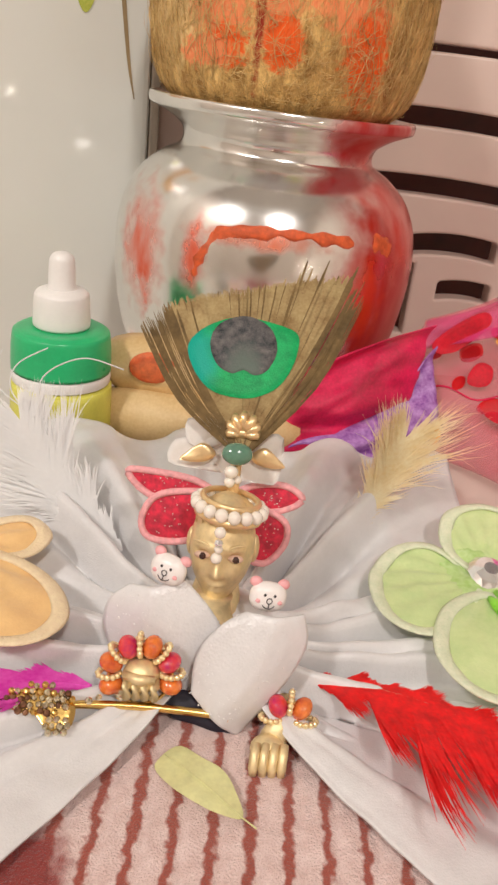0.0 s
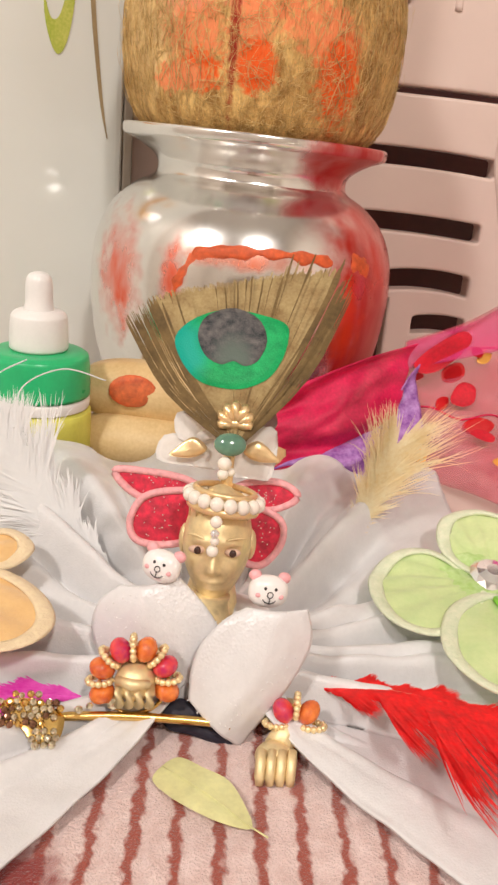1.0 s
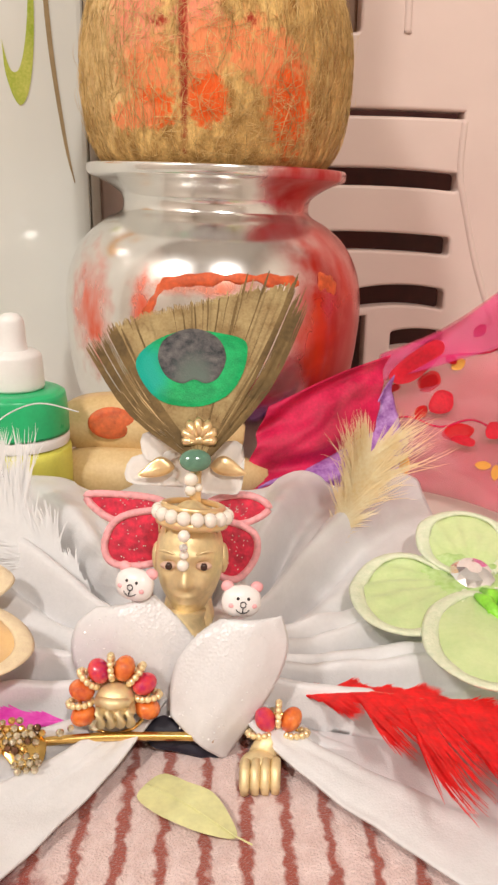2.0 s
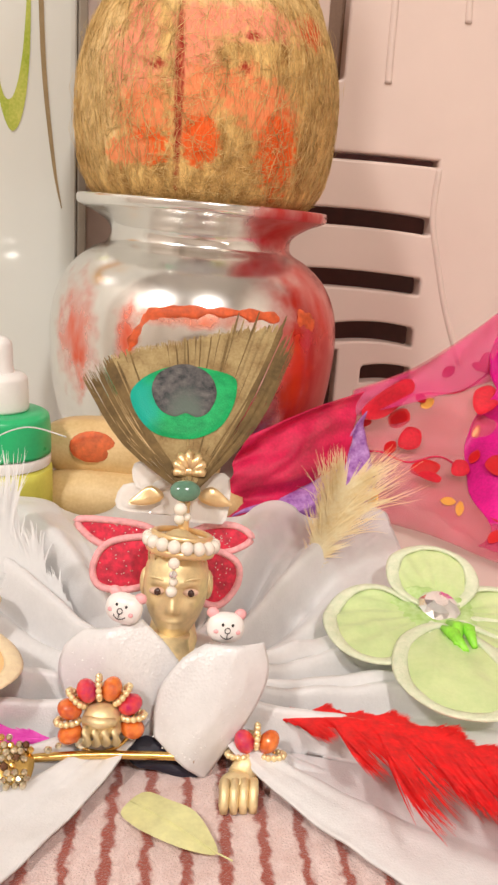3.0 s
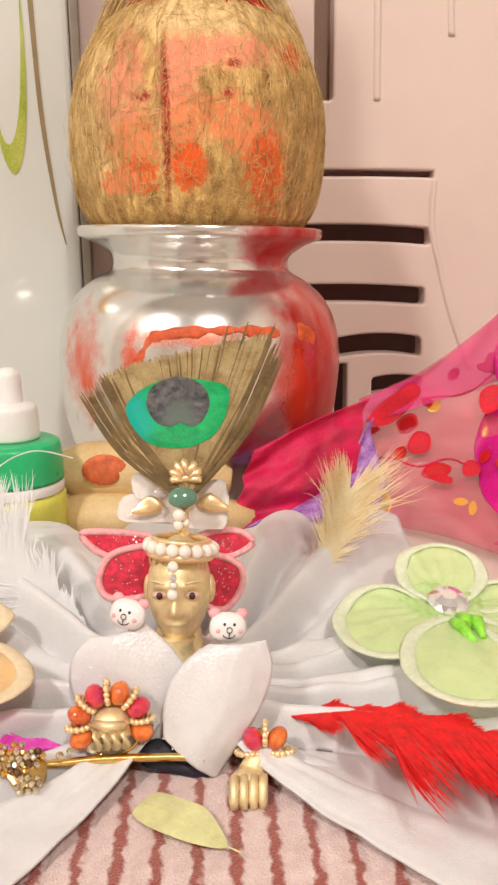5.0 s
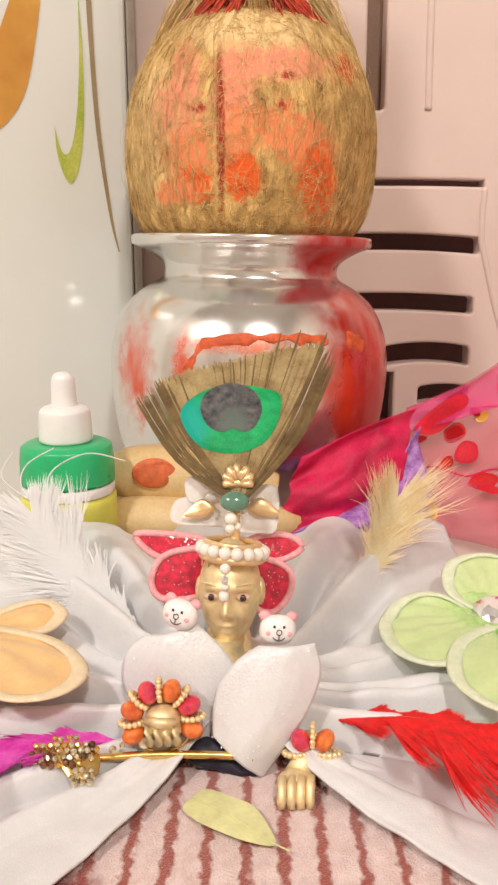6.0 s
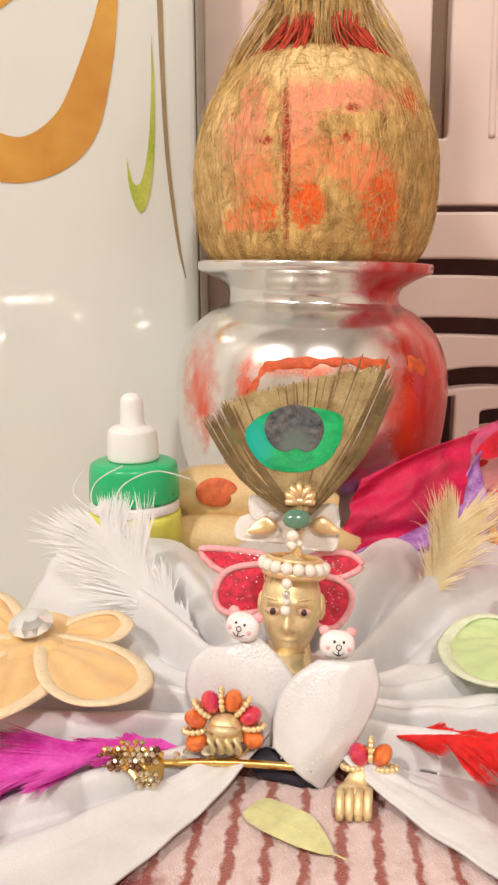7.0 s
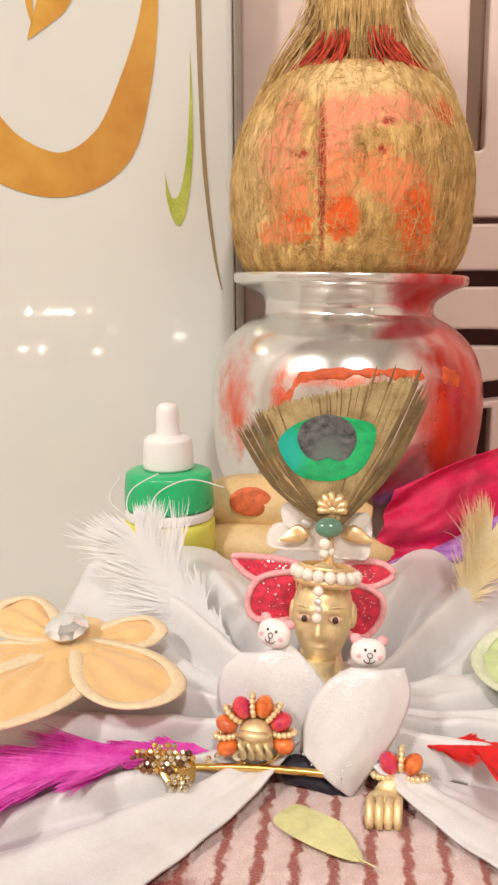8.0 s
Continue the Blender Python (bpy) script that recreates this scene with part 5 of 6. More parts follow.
# ribbon crown with ornaments
def build_crown():
    root = thing("ribbon_crown", (0.002, 0.163, 0.049), "clear ribbon bow crown with gold leaves and a green stone", "crown")
    pl = plane_of((0, 0.1600, 0), (1, 0, 0), (0, 0.30, 1))
    for pts, seed in (([(0.002, 0.0488), (-0.0050, 0.0488), (-0.0112, 0.0500), (-0.0100, 0.0555), (-0.0040, 0.0560), (0.002, 0.0555)], 1.0),
                      ([(0.003, 0.0478), (0.0085, 0.0466), (0.0118, 0.0476), (0.0122, 0.0580), (0.0075, 0.0585), (0.003, 0.0560)], 2.0),
                      ([(-0.0020, 0.0545), (-0.0072, 0.0550), (-0.0078, 0.0608), (-0.0020, 0.0612), (0.0015, 0.0575)], 3.0)):
        bm = bmesh.new()
        pillow(bm, pts, lambda u, v, w: pl(u * 1.16, v, w + 0.0006 * seed + 0.0016), 0.0005, 0.0004, 6, 0.5, wrinkle=0.0014, per=3, seed=seed * 7)
        part("ribbon_loop", bm, M["film"], root, "clear ribbon loop")
    for flip, cx in ((-1, -0.0012), (1, 0.0060)):
        bm = bmesh.new()
        s = flip
        pillow(bm, [(cx, 0.0535), (cx + s * 0.0028, 0.0556), (cx + s * 0.0060, 0.0530), (cx + s * 0.0072, 0.0512), (cx + s * 0.0040, 0.0508), (cx + s * 0.0012, 0.0516)],
               lambda u, v, w: pl(u * 1.15 - 0.0004, v * 1.0, w + 0.0048), 0.0007, 0.0003, 8, wrinkle=0.0007, seed=flip * 3.0)
        part("gold_leaf", bm, M["pale_gold"], root, "small gold leaf")
    bm = bmesh.new()
    ball(bm, (0.0030, 0.1640, 0.0560), (0.0036, 0.0016, 0.0026), 20, 12, pose(0, 0, 0, -30))
    part("green_stone", bm, M["green_stone"], root, "dark green stone")
    # gold shell
    bm = bmesh.new()
    ball(bm, (0.0039, 0.1680, 0.0594), (0.0016, 0.0010, 0.0012), 14, 10)
    shell = part("gold_shell", bm, M["pale_gold"], root, "fluted gold shell")
    for k in range(-3, 4):
        bm = bmesh.new()
        a = radians(90 + 27 * k)
        L = 0.0052 - 0.00016 * k * k
        p0 = Vector((0.0039, 0.1680, 0.0590))
        d = Vector((math.cos(a), 0.30 * math.sin(a), math.sin(a)))
        tube(bm, [p0, p0 + d * L * 0.5 + Vector((0, -0.0007, 0)), p0 + d * L * 0.85 + Vector((0, -0.0006, 0)), p0 + d * L], [0.0004, 0.0010, 0.0012, 0.0005], 8)
        part("flute", bm, M["pale_gold"], shell)
    for p, r in (((0.0020, 0.1625, 0.0520), 0.0016), ((0.0018, 0.1620, 0.0497), 0.0013), ((0.0036, 0.1628, 0.0500), 0.0010)):
        bm = bmesh.new()
        ball(bm, p, r, 14, 10)
        part("pearl", bm, M["pearl"], root)
    bm = bmesh.new()
    tube(bm, [(0.0028, 0.1610, 0.0440), (0.0030, 0.1650, 0.0500), (0.0034, 0.1690, 0.0560)], 0.0013, 10)
    part("post", bm, M["pale_gold"], root, "gold post")


build_crown()


# peacock feather
def build_peacock():
    M["brown_barb"] = sheer(mat("peacock_barb", (0.33, 0.205, 0.085), 0.75, var=0.25, scale=200, fine=1500, bump=0.2, col2=(0.46, 0.35, 0.17), Specular_IOR_Level=0.2), 0.05)
    M["dark_barb"] = mat("dark_peacock_barb", (0.17, 0.11, 0.045), 0.7, var=0.4, Specular_IOR_Level=0.2)
    M["peacock_green"] = mat("peacock_green", (0.005, 0.36, 0.11), 0.5, var=0.35, scale=260, fine=2500, bump=0.5, bscale=2600, col2=(0.015, 0.46, 0.14), Specular_IOR_Level=0.3)
    nt = M["peacock_green"].node_tree
    stain(M["peacock_green"], patch_mask(nt, (-0.011, 0.182, 0.072), (0.007, 0.03, 0.008), 200, 0.5, 0.4), (0.005, 0.36, 0.27))
    M["peacock_dark"] = mat("peacock_dark", (0.035, 0.045, 0.055), 0.5, var=0.4, scale=500, fine=3500, bump=0.4, col2=(0.17, 0.155, 0.15), Specular_IOR_Level=0.25)
    stain(M["peacock_dark"], patch_mask(M["peacock_dark"].node_tree, (0.0030, 0.180, 0.0705), (0.0040, 0.03, 0.0050), 500, 0.9, 0.5), (0.11, 0.14, 0.12))
    pl = plane_of((0.004, 0.163, 0.053), (1, 0, 0), (0, 0.67, 0.742))
    root = thing("peacock_feather", (0.004, 0.163, 0.053), "trimmed peacock feather with green eye fixed behind the crown", "feather")
    rnd = random.Random(3)
    edge = spline([(-0.0270, 0.0330), (-0.0200, 0.0402), (-0.0090, 0.0442), (0.004, 0.0475), (0.0150, 0.0500), (0.0240, 0.0516), (0.0272, 0.0440)], 30)
    bm = bmesh.new()
    n = 400
    for i in range(n):
        t = i / (n - 1)
        e = edge[min(int(t * (len(edge) - 1)), len(edge) - 1)]
        side = abs(t - 0.5) * 2
        if side > 0.72 and rnd.random() < 0.25:
            continue
        sc = 1 + rnd.uniform(-0.025, 0.0) * (1 + 3.5 * side * side)
        if t > 0.55 and rnd.random() < 0.10:
            sc += rnd.uniform(0.02, 0.12)
        tip = np.array(e) * sc
        foot = np.array((0.0004 * (t - 0.5), 0.002 + 0.010 * (1 - side) * rnd.random()))
        mid = foot * 0.5 + tip * 0.5 + np.array((-(0.5 - t) * 0.006 * side, -0.0015 * side))
        c = spline([foot, mid, tip], 4)
        w0 = 0.00022 if side < 0.72 else 0.00011
        lift = rnd.uniform(-0.0003, 0.0003)
        mi = 1 if side > 0.66 or rnd.random() < 0.12 else 0
        prev = None
        for k, p in enumerate(c):
            d = c[min(k + 1, len(c) - 1)] - c[max(k - 1, 0)]
            d = d / (np.hypot(*d) + 1e-9)
            nn = np.array((-d[1], d[0])) * w0 * (0.7 + 0.9 * k / (len(c) - 1)) * (0.35 if k == len(c) - 1 else 1)
            row = [bm.verts.new(pl(*(p - nn), lift)), bm.verts.new(pl(*(p + nn), lift))]
            if prev:
                bm.faces.new((prev[0], row[0], row[1], prev[1])).material_index = mi
            prev = row
    tagged(part("barb_fan", bm, [M["brown_barb"], M["dark_barb"]], root, "fine bronze-brown barbs"), kind="stuff")
    bm = bmesh.new()
    pillow(bm, [(-0.0146, 0.0285), (-0.0120, 0.0330), (-0.0070, 0.0362), (-0.0014, 0.0375), (0.0060, 0.0365), (0.0112, 0.0345), (0.0116, 0.0300), (0.0100, 0.0245), (0.0070, 0.0200), (0.0020, 0.0172), (-0.0030, 0.0168), (-0.0085, 0.0182), (-0.0125, 0.0225)],
           lambda u, v, w: pl(u, v, w + 0.0004), 0.0004, 0.0002, 6)
    part("green_eye", bm, M["peacock_green"], root, "iridescent green ring")
    bm = bmesh.new()
    pillow(bm, [(-0.0094, 0.0300), (-0.0075, 0.0350), (-0.0014, 0.0376), (0.0045, 0.0352), (0.0066, 0.0298), (0.0048, 0.0245), (0.0018, 0.0226), (-0.0010, 0.0236), (-0.0040, 0.0226), (-0.0076, 0.0248)],
           lambda u, v, w: pl(u, v, w + 0.0009), 0.0003, 0.0002, 6)
    part("dark_eye", bm, M["peacock_dark"], root, "dark grey-blue heart of the eye")
    bm = bmesh.new()
    tube(bm, [pl(-0.0002, 0.0005, 0.0002), pl(-0.0006, 0.02, 0.0002), pl(-0.0014, 0.046, 0.0004)], [0.0003, 0.0002, 0.0001], 6)
    part("shaft", bm, M["brown_barb"], root, "thin shaft")


build_peacock()


# red bow behind the head
def build_bow():
    root = thing("velvet_bow", (0.001, 0.167, 0.03), "red sequinned velvet bow with pink piping behind the head", "bow")
    pl = plane_of((0, 0.1600, -0.0022), (1, 0, 0), (0, 0.30, 1))
    for pts, k in (([(-0.0225, 0.0485), (-0.0150, 0.0488), (-0.0060, 0.0475), (0.0000, 0.0440), (-0.0080, 0.0440), (-0.0165, 0.0430)], 0),
                   ([(-0.0010, 0.0440), (-0.0090, 0.0448), (-0.0155, 0.0428), (-0.0182, 0.0375), (-0.0165, 0.0330), (-0.0095, 0.0322), (-0.0030, 0.0350)], 1),
                   ([(0.0030, 0.0440), (0.0085, 0.0475), (0.0160, 0.0480), (0.0205, 0.0450), (0.0160, 0.0420), (0.0090, 0.0415)], 0),
                   ([(0.0040, 0.0420), (0.0110, 0.0420), (0.0168, 0.0390), (0.0170, 0.0335), (0.0125, 0.0285), (0.0070, 0.0310)], 1)):
        bm = bmesh.new()
        pillow(bm, pts, lambda u, v, w: pl(u, v, w + 0.0012 * k), 0.0010, 0.0006, 6, wrinkle=0.0004, seed=k + pts[0][0] * 300)
        loop = part("loop", bm, M["velvet"], root, "red velvet loop")
        bm = bmesh.new()
        tube(bm, [pl(*p, 0.0012 * k + 0.0004) for p in spline(pts, 8, True)], 0.0009, 8, True)
        part("piping", bm, M["pink_cord"], loop, "fuzzy pink piping")
        rnd = random.Random(int(abs(pts[0][0]) * 1e5) + k)
        c = np.mean(np.array(pts), 0)
        bm = bmesh.new()
        for i in range(22):
            q = c + (np.array(rnd.choice(pts)) - c) * rnd.uniform(0.05, 0.8) + np.array((rnd.gauss(0, 0.0008), rnd.gauss(0, 0.0008)))
            gem(bm, pl(q[0], q[1], 0.0012 * k + 0.0011), 0.00018, 0.0001, pose(0, 0, 0, 80), 6)
        tagged(part("glitter", bm, M["gem"], loop, "tiny glitter specks", smooth=False), kind="stuff")


build_bow()


def build_bear(at, turn, label):
    root = thing("bear_earring", at, label, "earring", "bear bead earrings")
    o, R = Vector(at), turn.to_3x3()
    def place(x, y, z):
        return o + R @ Vector((x, y, z))
    def add(name, p, size, m, lab="", u=20, v=14):
        bm = bmesh.new()
        ball(bm, place(*p), size, u, v, turn)
        return part(name, bm, m, root, lab)
    bm = bmesh.new()
    ball(bm, o, 1, 28, 18, turn, 0, lambda n: (0.0042 * math.copysign(abs(n[0]) ** 0.85, n[0]), 0.0023 * n[1], 0.0034 * math.copysign(abs(n[2]) ** 0.85, n[2])))
    part("face", bm, M["bead_white"], root, "white ceramic bead")
    for s in (-1, 1):
        ear = add("ear", (s * 0.0031, 0.0003, 0.0030), (0.0014, 0.0010, 0.0012), M["bead_pink"], "pink bead ear", 14, 10)
        add("eye", (s * 0.0011, -0.0022, 0.0009), (0.00032, 0.0002, 0.00036), M["black_line"], "black dot", 10, 8)
        add("cheek", (s * 0.0024, -0.0019, -0.0006), (0.0006, 0.0003, 0.0005), M["bead_pink"], "pink dot", 12, 8)
    bm = bmesh.new()
    tube(bm, [place(0.0006 * math.cos(t), -0.00245, -0.0003 + 0.0006 * math.sin(t)) for t in np.linspace(0, 6.2832, 14, False)], 0.00011, 5, True)
    part("nose", bm, M["black_line"], root, "thin black ring")
    bm = bmesh.new()
    tube(bm, [place(0, -0.0024, -0.0009), place(0, -0.0023, -0.0021)], 0.00011, 5)
    tube(bm, [place(0.0014 * math.sin(t), -0.0023 + 0.0003 * abs(math.sin(t)), -0.0011 - 0.0010 * math.cos(t)) for t in np.linspace(-1.3, 1.3, 9)], 0.00011, 5)
    part("mouth", bm, M["black_line"], root, "thin black line")


build_bear((-0.0100, 0.1485, 0.0340), pose(0, 0, 0, -16, 8, -22), "white bear bead with pink ears, turned aside")
build_bear((0.0122, 0.1452, 0.0312), pose(0, 0, 0, -16, 6, 4), "white bear bead with pink ears, facing forward")


# beaded bangles
def build_bangle(c, ux, uy, R, beads, a0, a1, label):
    root = thing("beaded_bangle", c, label, "bangle", "beaded bangles")
    pl = plane_of(c, ux, uy)
    bm = bmesh.new()
    tube(bm, [pl(R * math.cos(t), R * math.sin(t)) for t in np.linspace(0, 6.2832, 40, False)], 0.0004, 6, True)
    part("wire", bm, M["gold"], root)
    n = len(beads)
    for i, b in enumerate(beads):
        t = radians(a0 + (a1 - a0) * i / (n - 1))
        p = pl(R * math.cos(t), R * math.sin(t))
        if b == "g":
            rad = (pl(math.cos(t), math.sin(t)) - Vector(c)).normalized()
            nor = (pl(0, 0, 1) - Vector(c)).normalized()
            for k in range(12):
                s = 6.2832 * k / 12
                bm = bmesh.new()
                ball(bm, p + 0.0023 * (rad * math.cos(s) + nor * math.sin(s)), 0.00074, 8, 6)
                part("seed_bead", bm, M["seed"], root)
        else:
            bm = bmesh.new()
            ball(bm, p, (0.0022, 0.0027, 0.0027), 18, 12, Matrix((pl(-math.sin(t), math.cos(t)) - Vector(c), pl(math.cos(t), math.sin(t)) - Vector(c), pl(0, 0, 1) - Vector(c))).transposed())
            part("bead", bm, M["orange_bead" if b == "o" else "magenta_bead"], root, "shiny orange bead" if b == "o" else "shiny magenta bead")


build_bangle((-0.0140, 0.1372, 0.0138), (1, 0, 0), (0, 0.25, 1), 0.0069, "ogmgogmgogo", -16, 204, "bangle of orange and magenta beads round the raised fist")
build_bangle((0.0192, 0.1345, 0.0062), (0.85, 0.10, 0.50), (-0.40, 0.35, 0.80), 0.0040, "mgogmgog", -70, 235, "bangle of magenta and orange beads above the palm")


# gold jewelled flute
def build_flute():
    root = thing("jewelled_flute", (-0.02, 0.135, 0.004), "thin gold flute with a head of brown and clear rhinestones", "flute")
    pts = [(-0.0425, 0.1325, 0.0068), (-0.030, 0.1335, 0.0072), (-0.016, 0.1345, 0.0072), (0.000, 0.1345, 0.0066), (0.006, 0.1340, 0.006)]
    bm = bmesh.new()
    tube(bm, spline(pts, 6), 0.0009, 12)
    part("rod", bm, M["gold"], root, "gold rod")
    pl = plane_of((-0.0335, 0.1300, 0.0098), (1, 0.05, 0), (0, 0.75, 0.6))
    bm = bmesh.new()
    pillow(bm, [(-0.0070, 0.0024), (-0.0010, 0.0036), (0.0045, 0.0018), (0.0068, -0.0005), (0.0058, -0.0046), (0.0015, -0.0048), (-0.0020, -0.0016), (-0.0070, -0.0016)], pl, 0.0003, 0.0010, 5)
    part("setting", bm, M["gold"], root, "gold setting")
    rnd = random.Random(2)
    spots = []
    for j in range(8):
        for i in range(13):
            u, v = -0.0078 + 0.00150 * (i + 0.5 * (j % 2)), 0.0040 - 0.00135 * j
            if ((u + 0.001) / 0.0076) ** 2 + ((v - 0.0010) / 0.0032) ** 2 < 1 or ((u - 0.0035) / 0.0036) ** 2 + ((v + 0.0040) / 0.0020) ** 2 < 1:
                spots.append((u, v))
    spots += [(0.0092, 0.0014), (0.0112, 0.0020)]
    for u, v in spots:
        bm = bmesh.new()
        gem(bm, pl(u + rnd.uniform(-0.0002, 0.0002), v + rnd.uniform(-0.0002, 0.0002), 0.0006), rnd.uniform(0.00068, 0.00088), 0.0008, pose(0, 0, 0, 38 + rnd.uniform(-22, 22), rnd.uniform(-22, 22)))
        kind = "gem_small" if v < -0.002 or u > 0.008 or (abs(u) < 0.003 and abs(v - 0.001) < 0.0012) else rnd.choice(("gem_dark", "gem_dark", "gold", "gem_small"))
        part("rhinestone", bm, M[kind], root, {"gem_small": "champagne rhinestone", "gem_dark": "dark brown rhinestone", "gold": "amber rhinestone"}[kind], smooth=False)
    bm = bmesh.new()
    gem(bm, (-0.0178, 0.1352, 0.0098), 0.0015, 0.0013, pose(0, 0, 0, 40))
    part("rhinestone", bm, M["gem_small"], root, "clear rhinestone", smooth=False)
    bm = bmesh.new()
    box(bm, (-0.0440, 0.1312, 0.0052), (-0.0418, 0.1336, 0.0088), 0.0004)
    part("end_cap", bm, M["gold"], root, "square gold end")


build_flute()

# dark cloth in the lap
bm = bmesh.new()
pl = plane_of((0, 0.1352, 0), (1, 0, 0), (0, 0.6, 1))
pillow(bm, [(-0.0085, 0.0062), (-0.0045, 0.0092), (-0.0005, 0.0070), (0.0040, 0.0030), (0.0085, 0.0010), (0.0040, 0.0004), (-0.0020, 0.0020), (-0.0065, 0.0030)], pl, 0.0012, 0.0008, 6, wrinkle=0.0008)
tagged(part("navy_tie", bm, M["navy"]), "small dark navy cloth tie tucked under the dress", "cloth")


# leaf
def build_leaf():
    root = thing("leaf", (0.001, 0.118, 0), "single pale yellow-green leaf lying on the striped cloth", "leaf")
    a, b = Vector((-0.0076, 0.1262, 0.0022)), Vector((0.0092, 0.1113, 0.0022))
    pl = plane_of(a, b - a, Vector((0, 0, 1)).cross(b - a))
    L = (b - a).length
    curl = lambda u, v: 0.0008 * math.sin(u / L * 3.1) + 5 * v * v
    bm = bmesh.new()
    pillow(bm, [(0, 0.0010), (L * 0.05, 0.0044), (L * 0.30, 0.0050), (L * 0.55, 0.0056), (L * 0.80, 0.0035), (L, 0.0002), (L * 0.80, -0.0030), (L * 0.55, -0.0046), (L * 0.30, -0.0050), (L * 0.06, -0.0036)],
           lambda u, v, w: pl(u, v, w + curl(u, v)), 0.0002, 0.0002, 8, wrinkle=0.0003)
    part("blade", bm, M["leaf"], root)
    bm = bmesh.new()
    tube(bm, [pl(t * L, 0.0001, curl(t * L, 0) + 0.0003) for t in np.linspace(0.02, 1, 9)] + [pl(L + 0.004, -0.0004, 0.0012)], [0.00008 + 0.00001 * k for k in range(9)] + [0.00018], 6)
    part("midrib", bm, M["leaf"], root, "thin raised midrib and stalk")


build_leaf()


# ---- feathers ----
def build_feather(name_label, spine, up, left, right, n, sweep, material, quill, seed, width=0.0005, fluff=0.0, droop=0.0):
    """spine: points from quill to tip; left, right: barb lengths along it; sweep: degrees of each barb from the spine."""
    rnd = random.Random(seed)
    root = thing("feather", spine[0], name_label, "feather", "feathers on the dress")
    c = [Vector(p) for p in spline(spine, 12)]
    m = len(c)
    up = Vector(up).normalized()
    bm = bmesh.new()
    for i in range(n):
        t = (i + rnd.random()) / n
        k = min(int(t * (m - 1)), m - 2)
        p = c[k].lerp(c[k + 1], t * (m - 1) - k)
        d = (c[min(k + 2, m - 1)] - c[max(k - 1, 0)]).normalized()
        side = up.cross(d).normalized()
        nrm = d.cross(side).normalized()
        for s, table in ((1, left), (-1, right)):
            clump = noise.noise(Vector((t * 12, s * 3.0, seed * 5.0)))
            strand = noise.noise(Vector((t * 40, s * 3.0, seed * 9.0)))
            L = float(np.interp(t, np.linspace(0, 1, len(table)), table)) * (0.80 + 0.75 * clump + 0.20 * strand + rnd.uniform(-0.12, 0.05) * (1 + 2 * fluff))
            if L < 0.0006:
                continue
            a = radians(sweep + 24 * clump + 6 * strand + rnd.gauss(0, 1.2 + 9 * fluff))
            v0 = d * math.cos(a) + side * s * math.sin(a)
            bend = 0.35 * strand + rnd.gauss(0, 0.05 + 0.4 * fluff)
            lift = 0.22 * clump + rnd.gauss(0, 0.02 + 0.2 * fluff)
            prev = None
            q = p + nrm * rnd.uniform(-0.0002, 0.0003)
            for j in range(7):
                f = j / 6
                dirn = (v0 + d * (0.30 * f + bend * f * f) + nrm * (lift * f - droop * f)).normalized()
                if j:
                    q = q + dirn * (L / 6)
                w = width * (1.0, 1.0, 0.9, 0.75, 0.55, 0.35, 0.08)[j]
                e = dirn.cross(nrm).normalized() * w
                row = [bm.verts.new(q - e), bm.verts.new(q + e)]
                if prev:
                    bm.faces.new((prev[0], row[0], row[1], prev[1]))
                prev = row
    tagged(part("vane", bm, material, root), kind="stuff")
    bm = bmesh.new()
    tube(bm, c, [0.00045 * (1 - 0.85 * i / m) for i in range(m)], 6)
    part("shaft", bm, quill, root, "thin shaft")
    return root


build_feather("vivid red feather lying on the white skirt", [(0.0255, 0.1450, 0.0090), (0.036, 0.1425, 0.0105), (0.050, 0.1370, 0.0115), (0.066, 0.1280, 0.0110), (0.086, 0.1150, 0.0105)], (0, 0.1, 1),
              [0.002, 0.0050, 0.0060, 0.0080, 0.010, 0.010], [0.004, 0.018, 0.030, 0.034, 0.030, 0.020], 1000, 62, M["red_barb"], M["red_quill"], 1, 0.00034, 0.08, 0.03)
build_feather("bright magenta feather lying on the white skirt", [(-0.0250, 0.1385, 0.0080), (-0.036, 0.1380, 0.0085), (-0.052, 0.1310, 0.0095), (-0.070, 0.1205, 0.0100), (-0.092, 0.1100, 0.0100)], (0, 0.15, 1),
              [0.002, 0.013, 0.026, 0.034, 0.034], [0.003, 0.016, 0.032, 0.038, 0.034], 1300, 38, M["magenta_barb"], M["magenta_barb"], 2, 0.00065, 0.16)
build_feather("fluffy white feather standing against the skirt", [(-0.0245, 0.1860, 0.0130), (-0.033, 0.1915, 0.0180), (-0.043, 0.1970, 0.0260), (-0.050, 0.2010, 0.0335), (-0.0555, 0.2040, 0.0405)], (0.15, -0.85, 0.5),
              [0.004, 0.016, 0.027, 0.026, 0.016], [0.004, 0.013, 0.020, 0.018, 0.010], 1300, 34, M["white_barb"], M["white_barb"], 3, 0.00030, 0.60)
build_feather("pale cream feather with a frayed tip on the skirt", [(0.0425, 0.2080, 0.0150), (0.047, 0.2130, 0.0200), (0.0515, 0.2170, 0.0290), (0.0555, 0.2200, 0.0390)], (0.0, -0.85, 0.5),
              [0.003, 0.010, 0.017, 0.020, 0.016], [0.003, 0.011, 0.021, 0.027, 0.018], 560, 34, M["cream_barb"], M["cream_barb"], 5, 0.00020, 0.75)

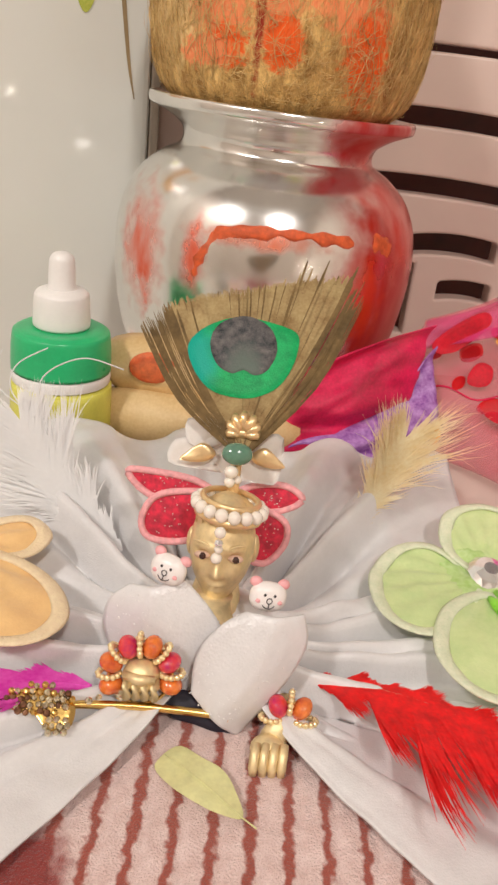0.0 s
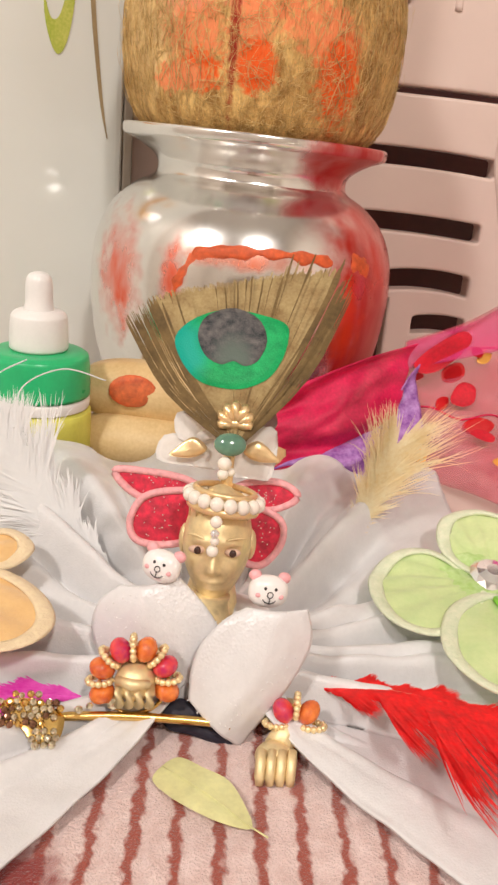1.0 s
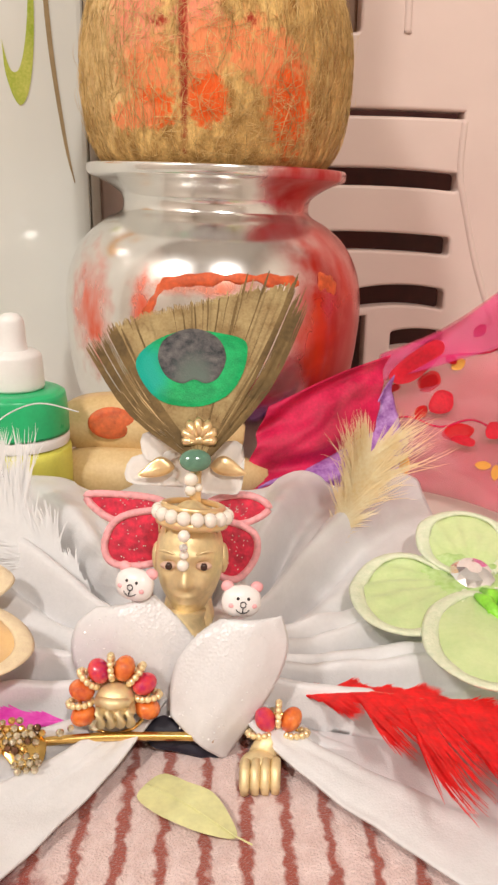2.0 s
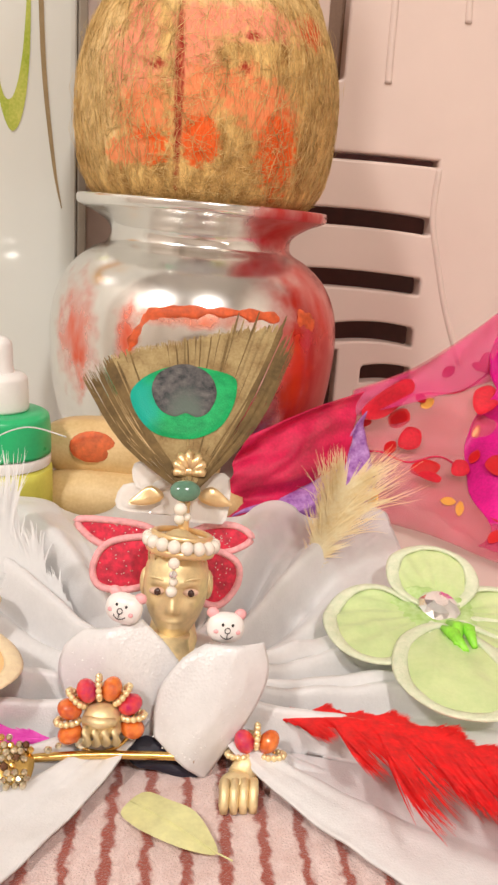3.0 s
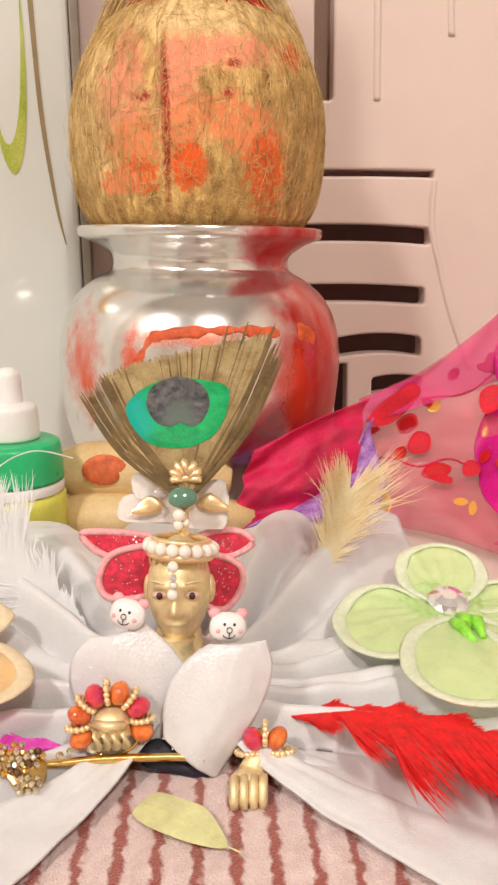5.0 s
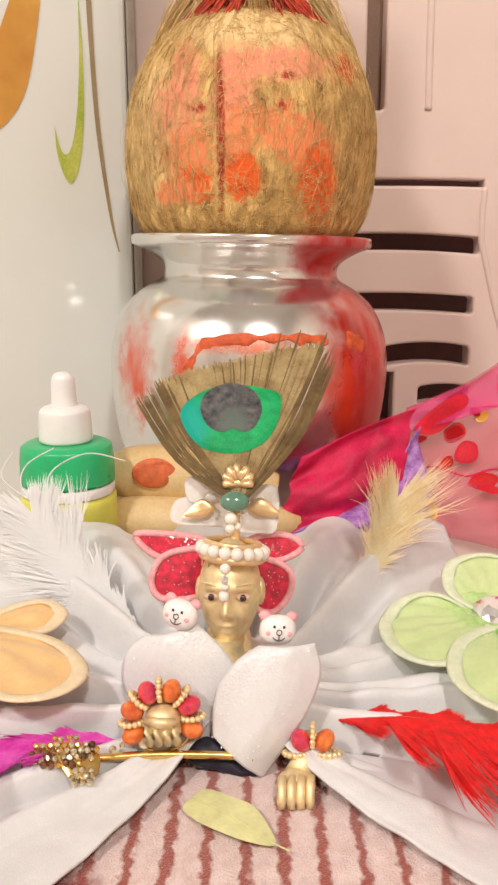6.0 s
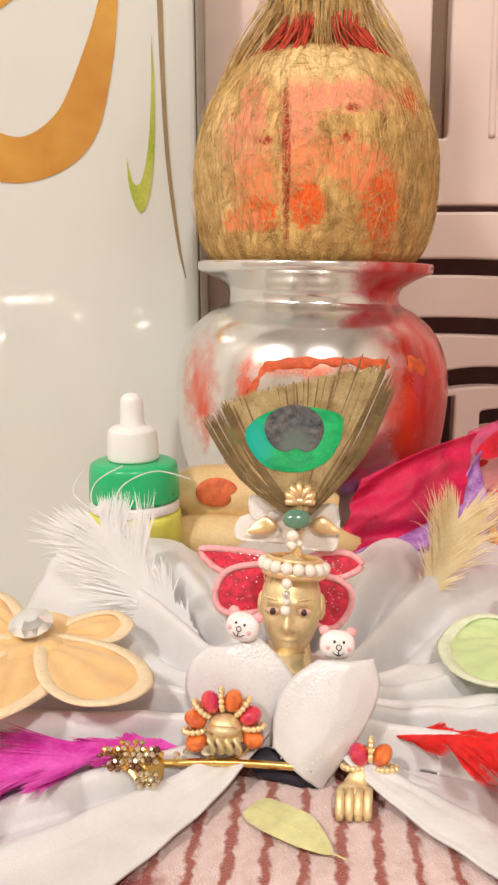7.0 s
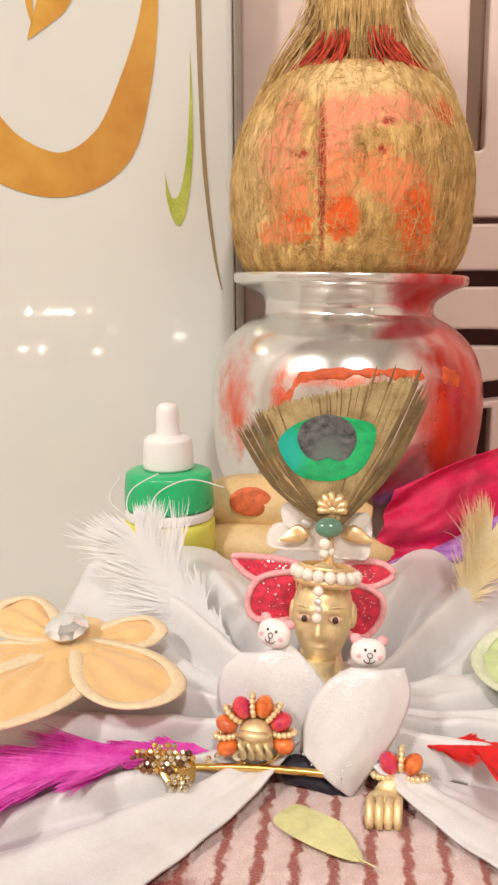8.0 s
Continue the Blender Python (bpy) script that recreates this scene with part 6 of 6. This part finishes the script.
bm = bmesh.new()
for pts in ([(-0.0500, 0.204, 0.040), (-0.0600, 0.212, 0.0460), (-0.0600, 0.218, 0.0520), (-0.0520, 0.222, 0.0565)], [(-0.0520, 0.205, 0.042), (-0.0660, 0.213, 0.0490), (-0.0640, 0.218, 0.0560)],
            [(-0.0480, 0.203, 0.038), (-0.0520, 0.212, 0.0500), (-0.0420, 0.220, 0.0550), (-0.0300, 0.222, 0.0520)]):
    tube(bm, spline(pts, 8), 0.00022, 5)
tagged(part("wisp", bm, M["white_barb"], bpy.data.objects["feather.002"], "long stray wisps"), kind="stuff")

# ---- fabric flowers ----
def build_flower(centre, petals, zfn, m_petal, m_edge, label, fold=None, seed=0):
    root = thing("fabric_flower", centre, label, "flower", "fabric flowers on the dress")
    for i, pts in enumerate(petals):
        place = lambda u, v, w: Vector((u, v, zfn(u, v) + w + 0.0008 * (i % 2)))
        bm = bmesh.new()
        gather = lambda u, v: 0.00030 * math.sin(22 * math.atan2(v - centre[1], u - centre[0])) * min(1, math.hypot(u - centre[0], v - centre[1]) / 0.012)
        pillow(bm, pts, lambda u, v, w: place(u, v, w + gather(u, v)), 0.0012, 0.0004, 12, 1.0, wrinkle=0.0004, seed=seed + i * 3.3)
        petal = part("petal", bm, m_petal, root)
        bm = bmesh.new()
        tube(bm, [place(p[0], p[1], 0.0003) for p in spline(pts, 10, True)], 0.0021, 8, True, flat=0.32)
        part("edging", bm, m_edge, petal, "paler stitched edging")
    bm = bmesh.new()
    pillow(bm, [(centre[0] + 0.015 * math.cos(a) * (1 + 0.15 * math.sin(3 * a + seed)), centre[1] + 0.014 * math.sin(a)) for a in np.linspace(0, 6.2832, 10, False)], lambda u, v, w: Vector((u, v, zfn(u, v) + w - 0.0004)), 0.0024, 0.0008, 10, 1.0, wrinkle=0.0014, seed=seed + 1.7)
    part("gathered_middle", bm, M["green_mid"] if fold else m_petal, root)
    if fold:
        for k, (x, y) in enumerate(fold):
            bm = bmesh.new()
            tube(bm, [(x, y, zfn(x, y) + 0.0016), (x + 0.001, y - 0.005, zfn(x, y - 0.005) + 0.0026), (x + 0.002 * (k - 1), y - 0.012, zfn(x, y - 0.012) + 0.0018)], [0.0008, 0.0018, 0.0008], 8)
            part("centre_fold", bm, M["green_fold"], root, "darker gathered fold")
    bm = bmesh.new()
    gem(bm, (centre[0], centre[1], centre[2] + 0.0012), 0.0060, 0.0028, pose(0, 0, 0, 18), 12)
    part("rhinestone", bm, M["gem"], root, "large clear rhinestone", smooth=False)


build_flower((0.0765, 0.1845, 0.0150),
             [[(0.073, 0.183), (0.064, 0.194), (0.053, 0.193), (0.045, 0.182), (0.0455, 0.166), (0.055, 0.160), (0.067, 0.168)],
              [(0.075, 0.186), (0.067, 0.194), (0.070, 0.206), (0.081, 0.210), (0.090, 0.205), (0.090, 0.195), (0.082, 0.187)],
              [(0.080, 0.185), (0.090, 0.194), (0.103, 0.192), (0.110, 0.180), (0.103, 0.168), (0.090, 0.170)],
              [(0.074, 0.176), (0.062, 0.168), (0.0565, 0.152), (0.062, 0.140), (0.074, 0.1375), (0.083, 0.146), (0.083, 0.164)],
              [(0.079, 0.180), (0.084, 0.166), (0.094, 0.158), (0.105, 0.160), (0.106, 0.170), (0.094, 0.180)]],
             lambda x, y: 0.0140 + 0.35 * max(0, y - 0.186) - 0.06 * max(0, 0.168 - y), M["green_organza"], M["green_cord"],
             "lime green organza flower with a large clear rhinestone", [(0.0765, 0.177), (0.079, 0.176), (0.074, 0.174)], 1)
build_flower((-0.0680, 0.1700, 0.0232),
             [[(-0.065, 0.172), (-0.058, 0.180), (-0.049, 0.183), (-0.0435, 0.178), (-0.047, 0.171), (-0.057, 0.167)],
              [(-0.064, 0.170), (-0.049, 0.167), (-0.038, 0.158), (-0.0335, 0.147), (-0.038, 0.139), (-0.048, 0.138), (-0.058, 0.148)],
              [(-0.066, 0.168), (-0.057, 0.150), (-0.062, 0.136), (-0.074, 0.127), (-0.086, 0.130), (-0.087, 0.145), (-0.077, 0.160)],
              [(-0.071, 0.172), (-0.077, 0.184), (-0.085, 0.190), (-0.093, 0.186), (-0.092, 0.177), (-0.082, 0.171)],
              [(-0.071, 0.168), (-0.084, 0.170), (-0.096, 0.164), (-0.099, 0.152), (-0.090, 0.148), (-0.078, 0.156)]],
             lambda x, y: 0.0195 + 0.25 * max(0, y - 0.172) - 0.03 * max(0, 0.16 - y), M["orange_organza"], M["orange_cord"],
             "pale orange fabric flower with a large clear rhinestone", None, 40)
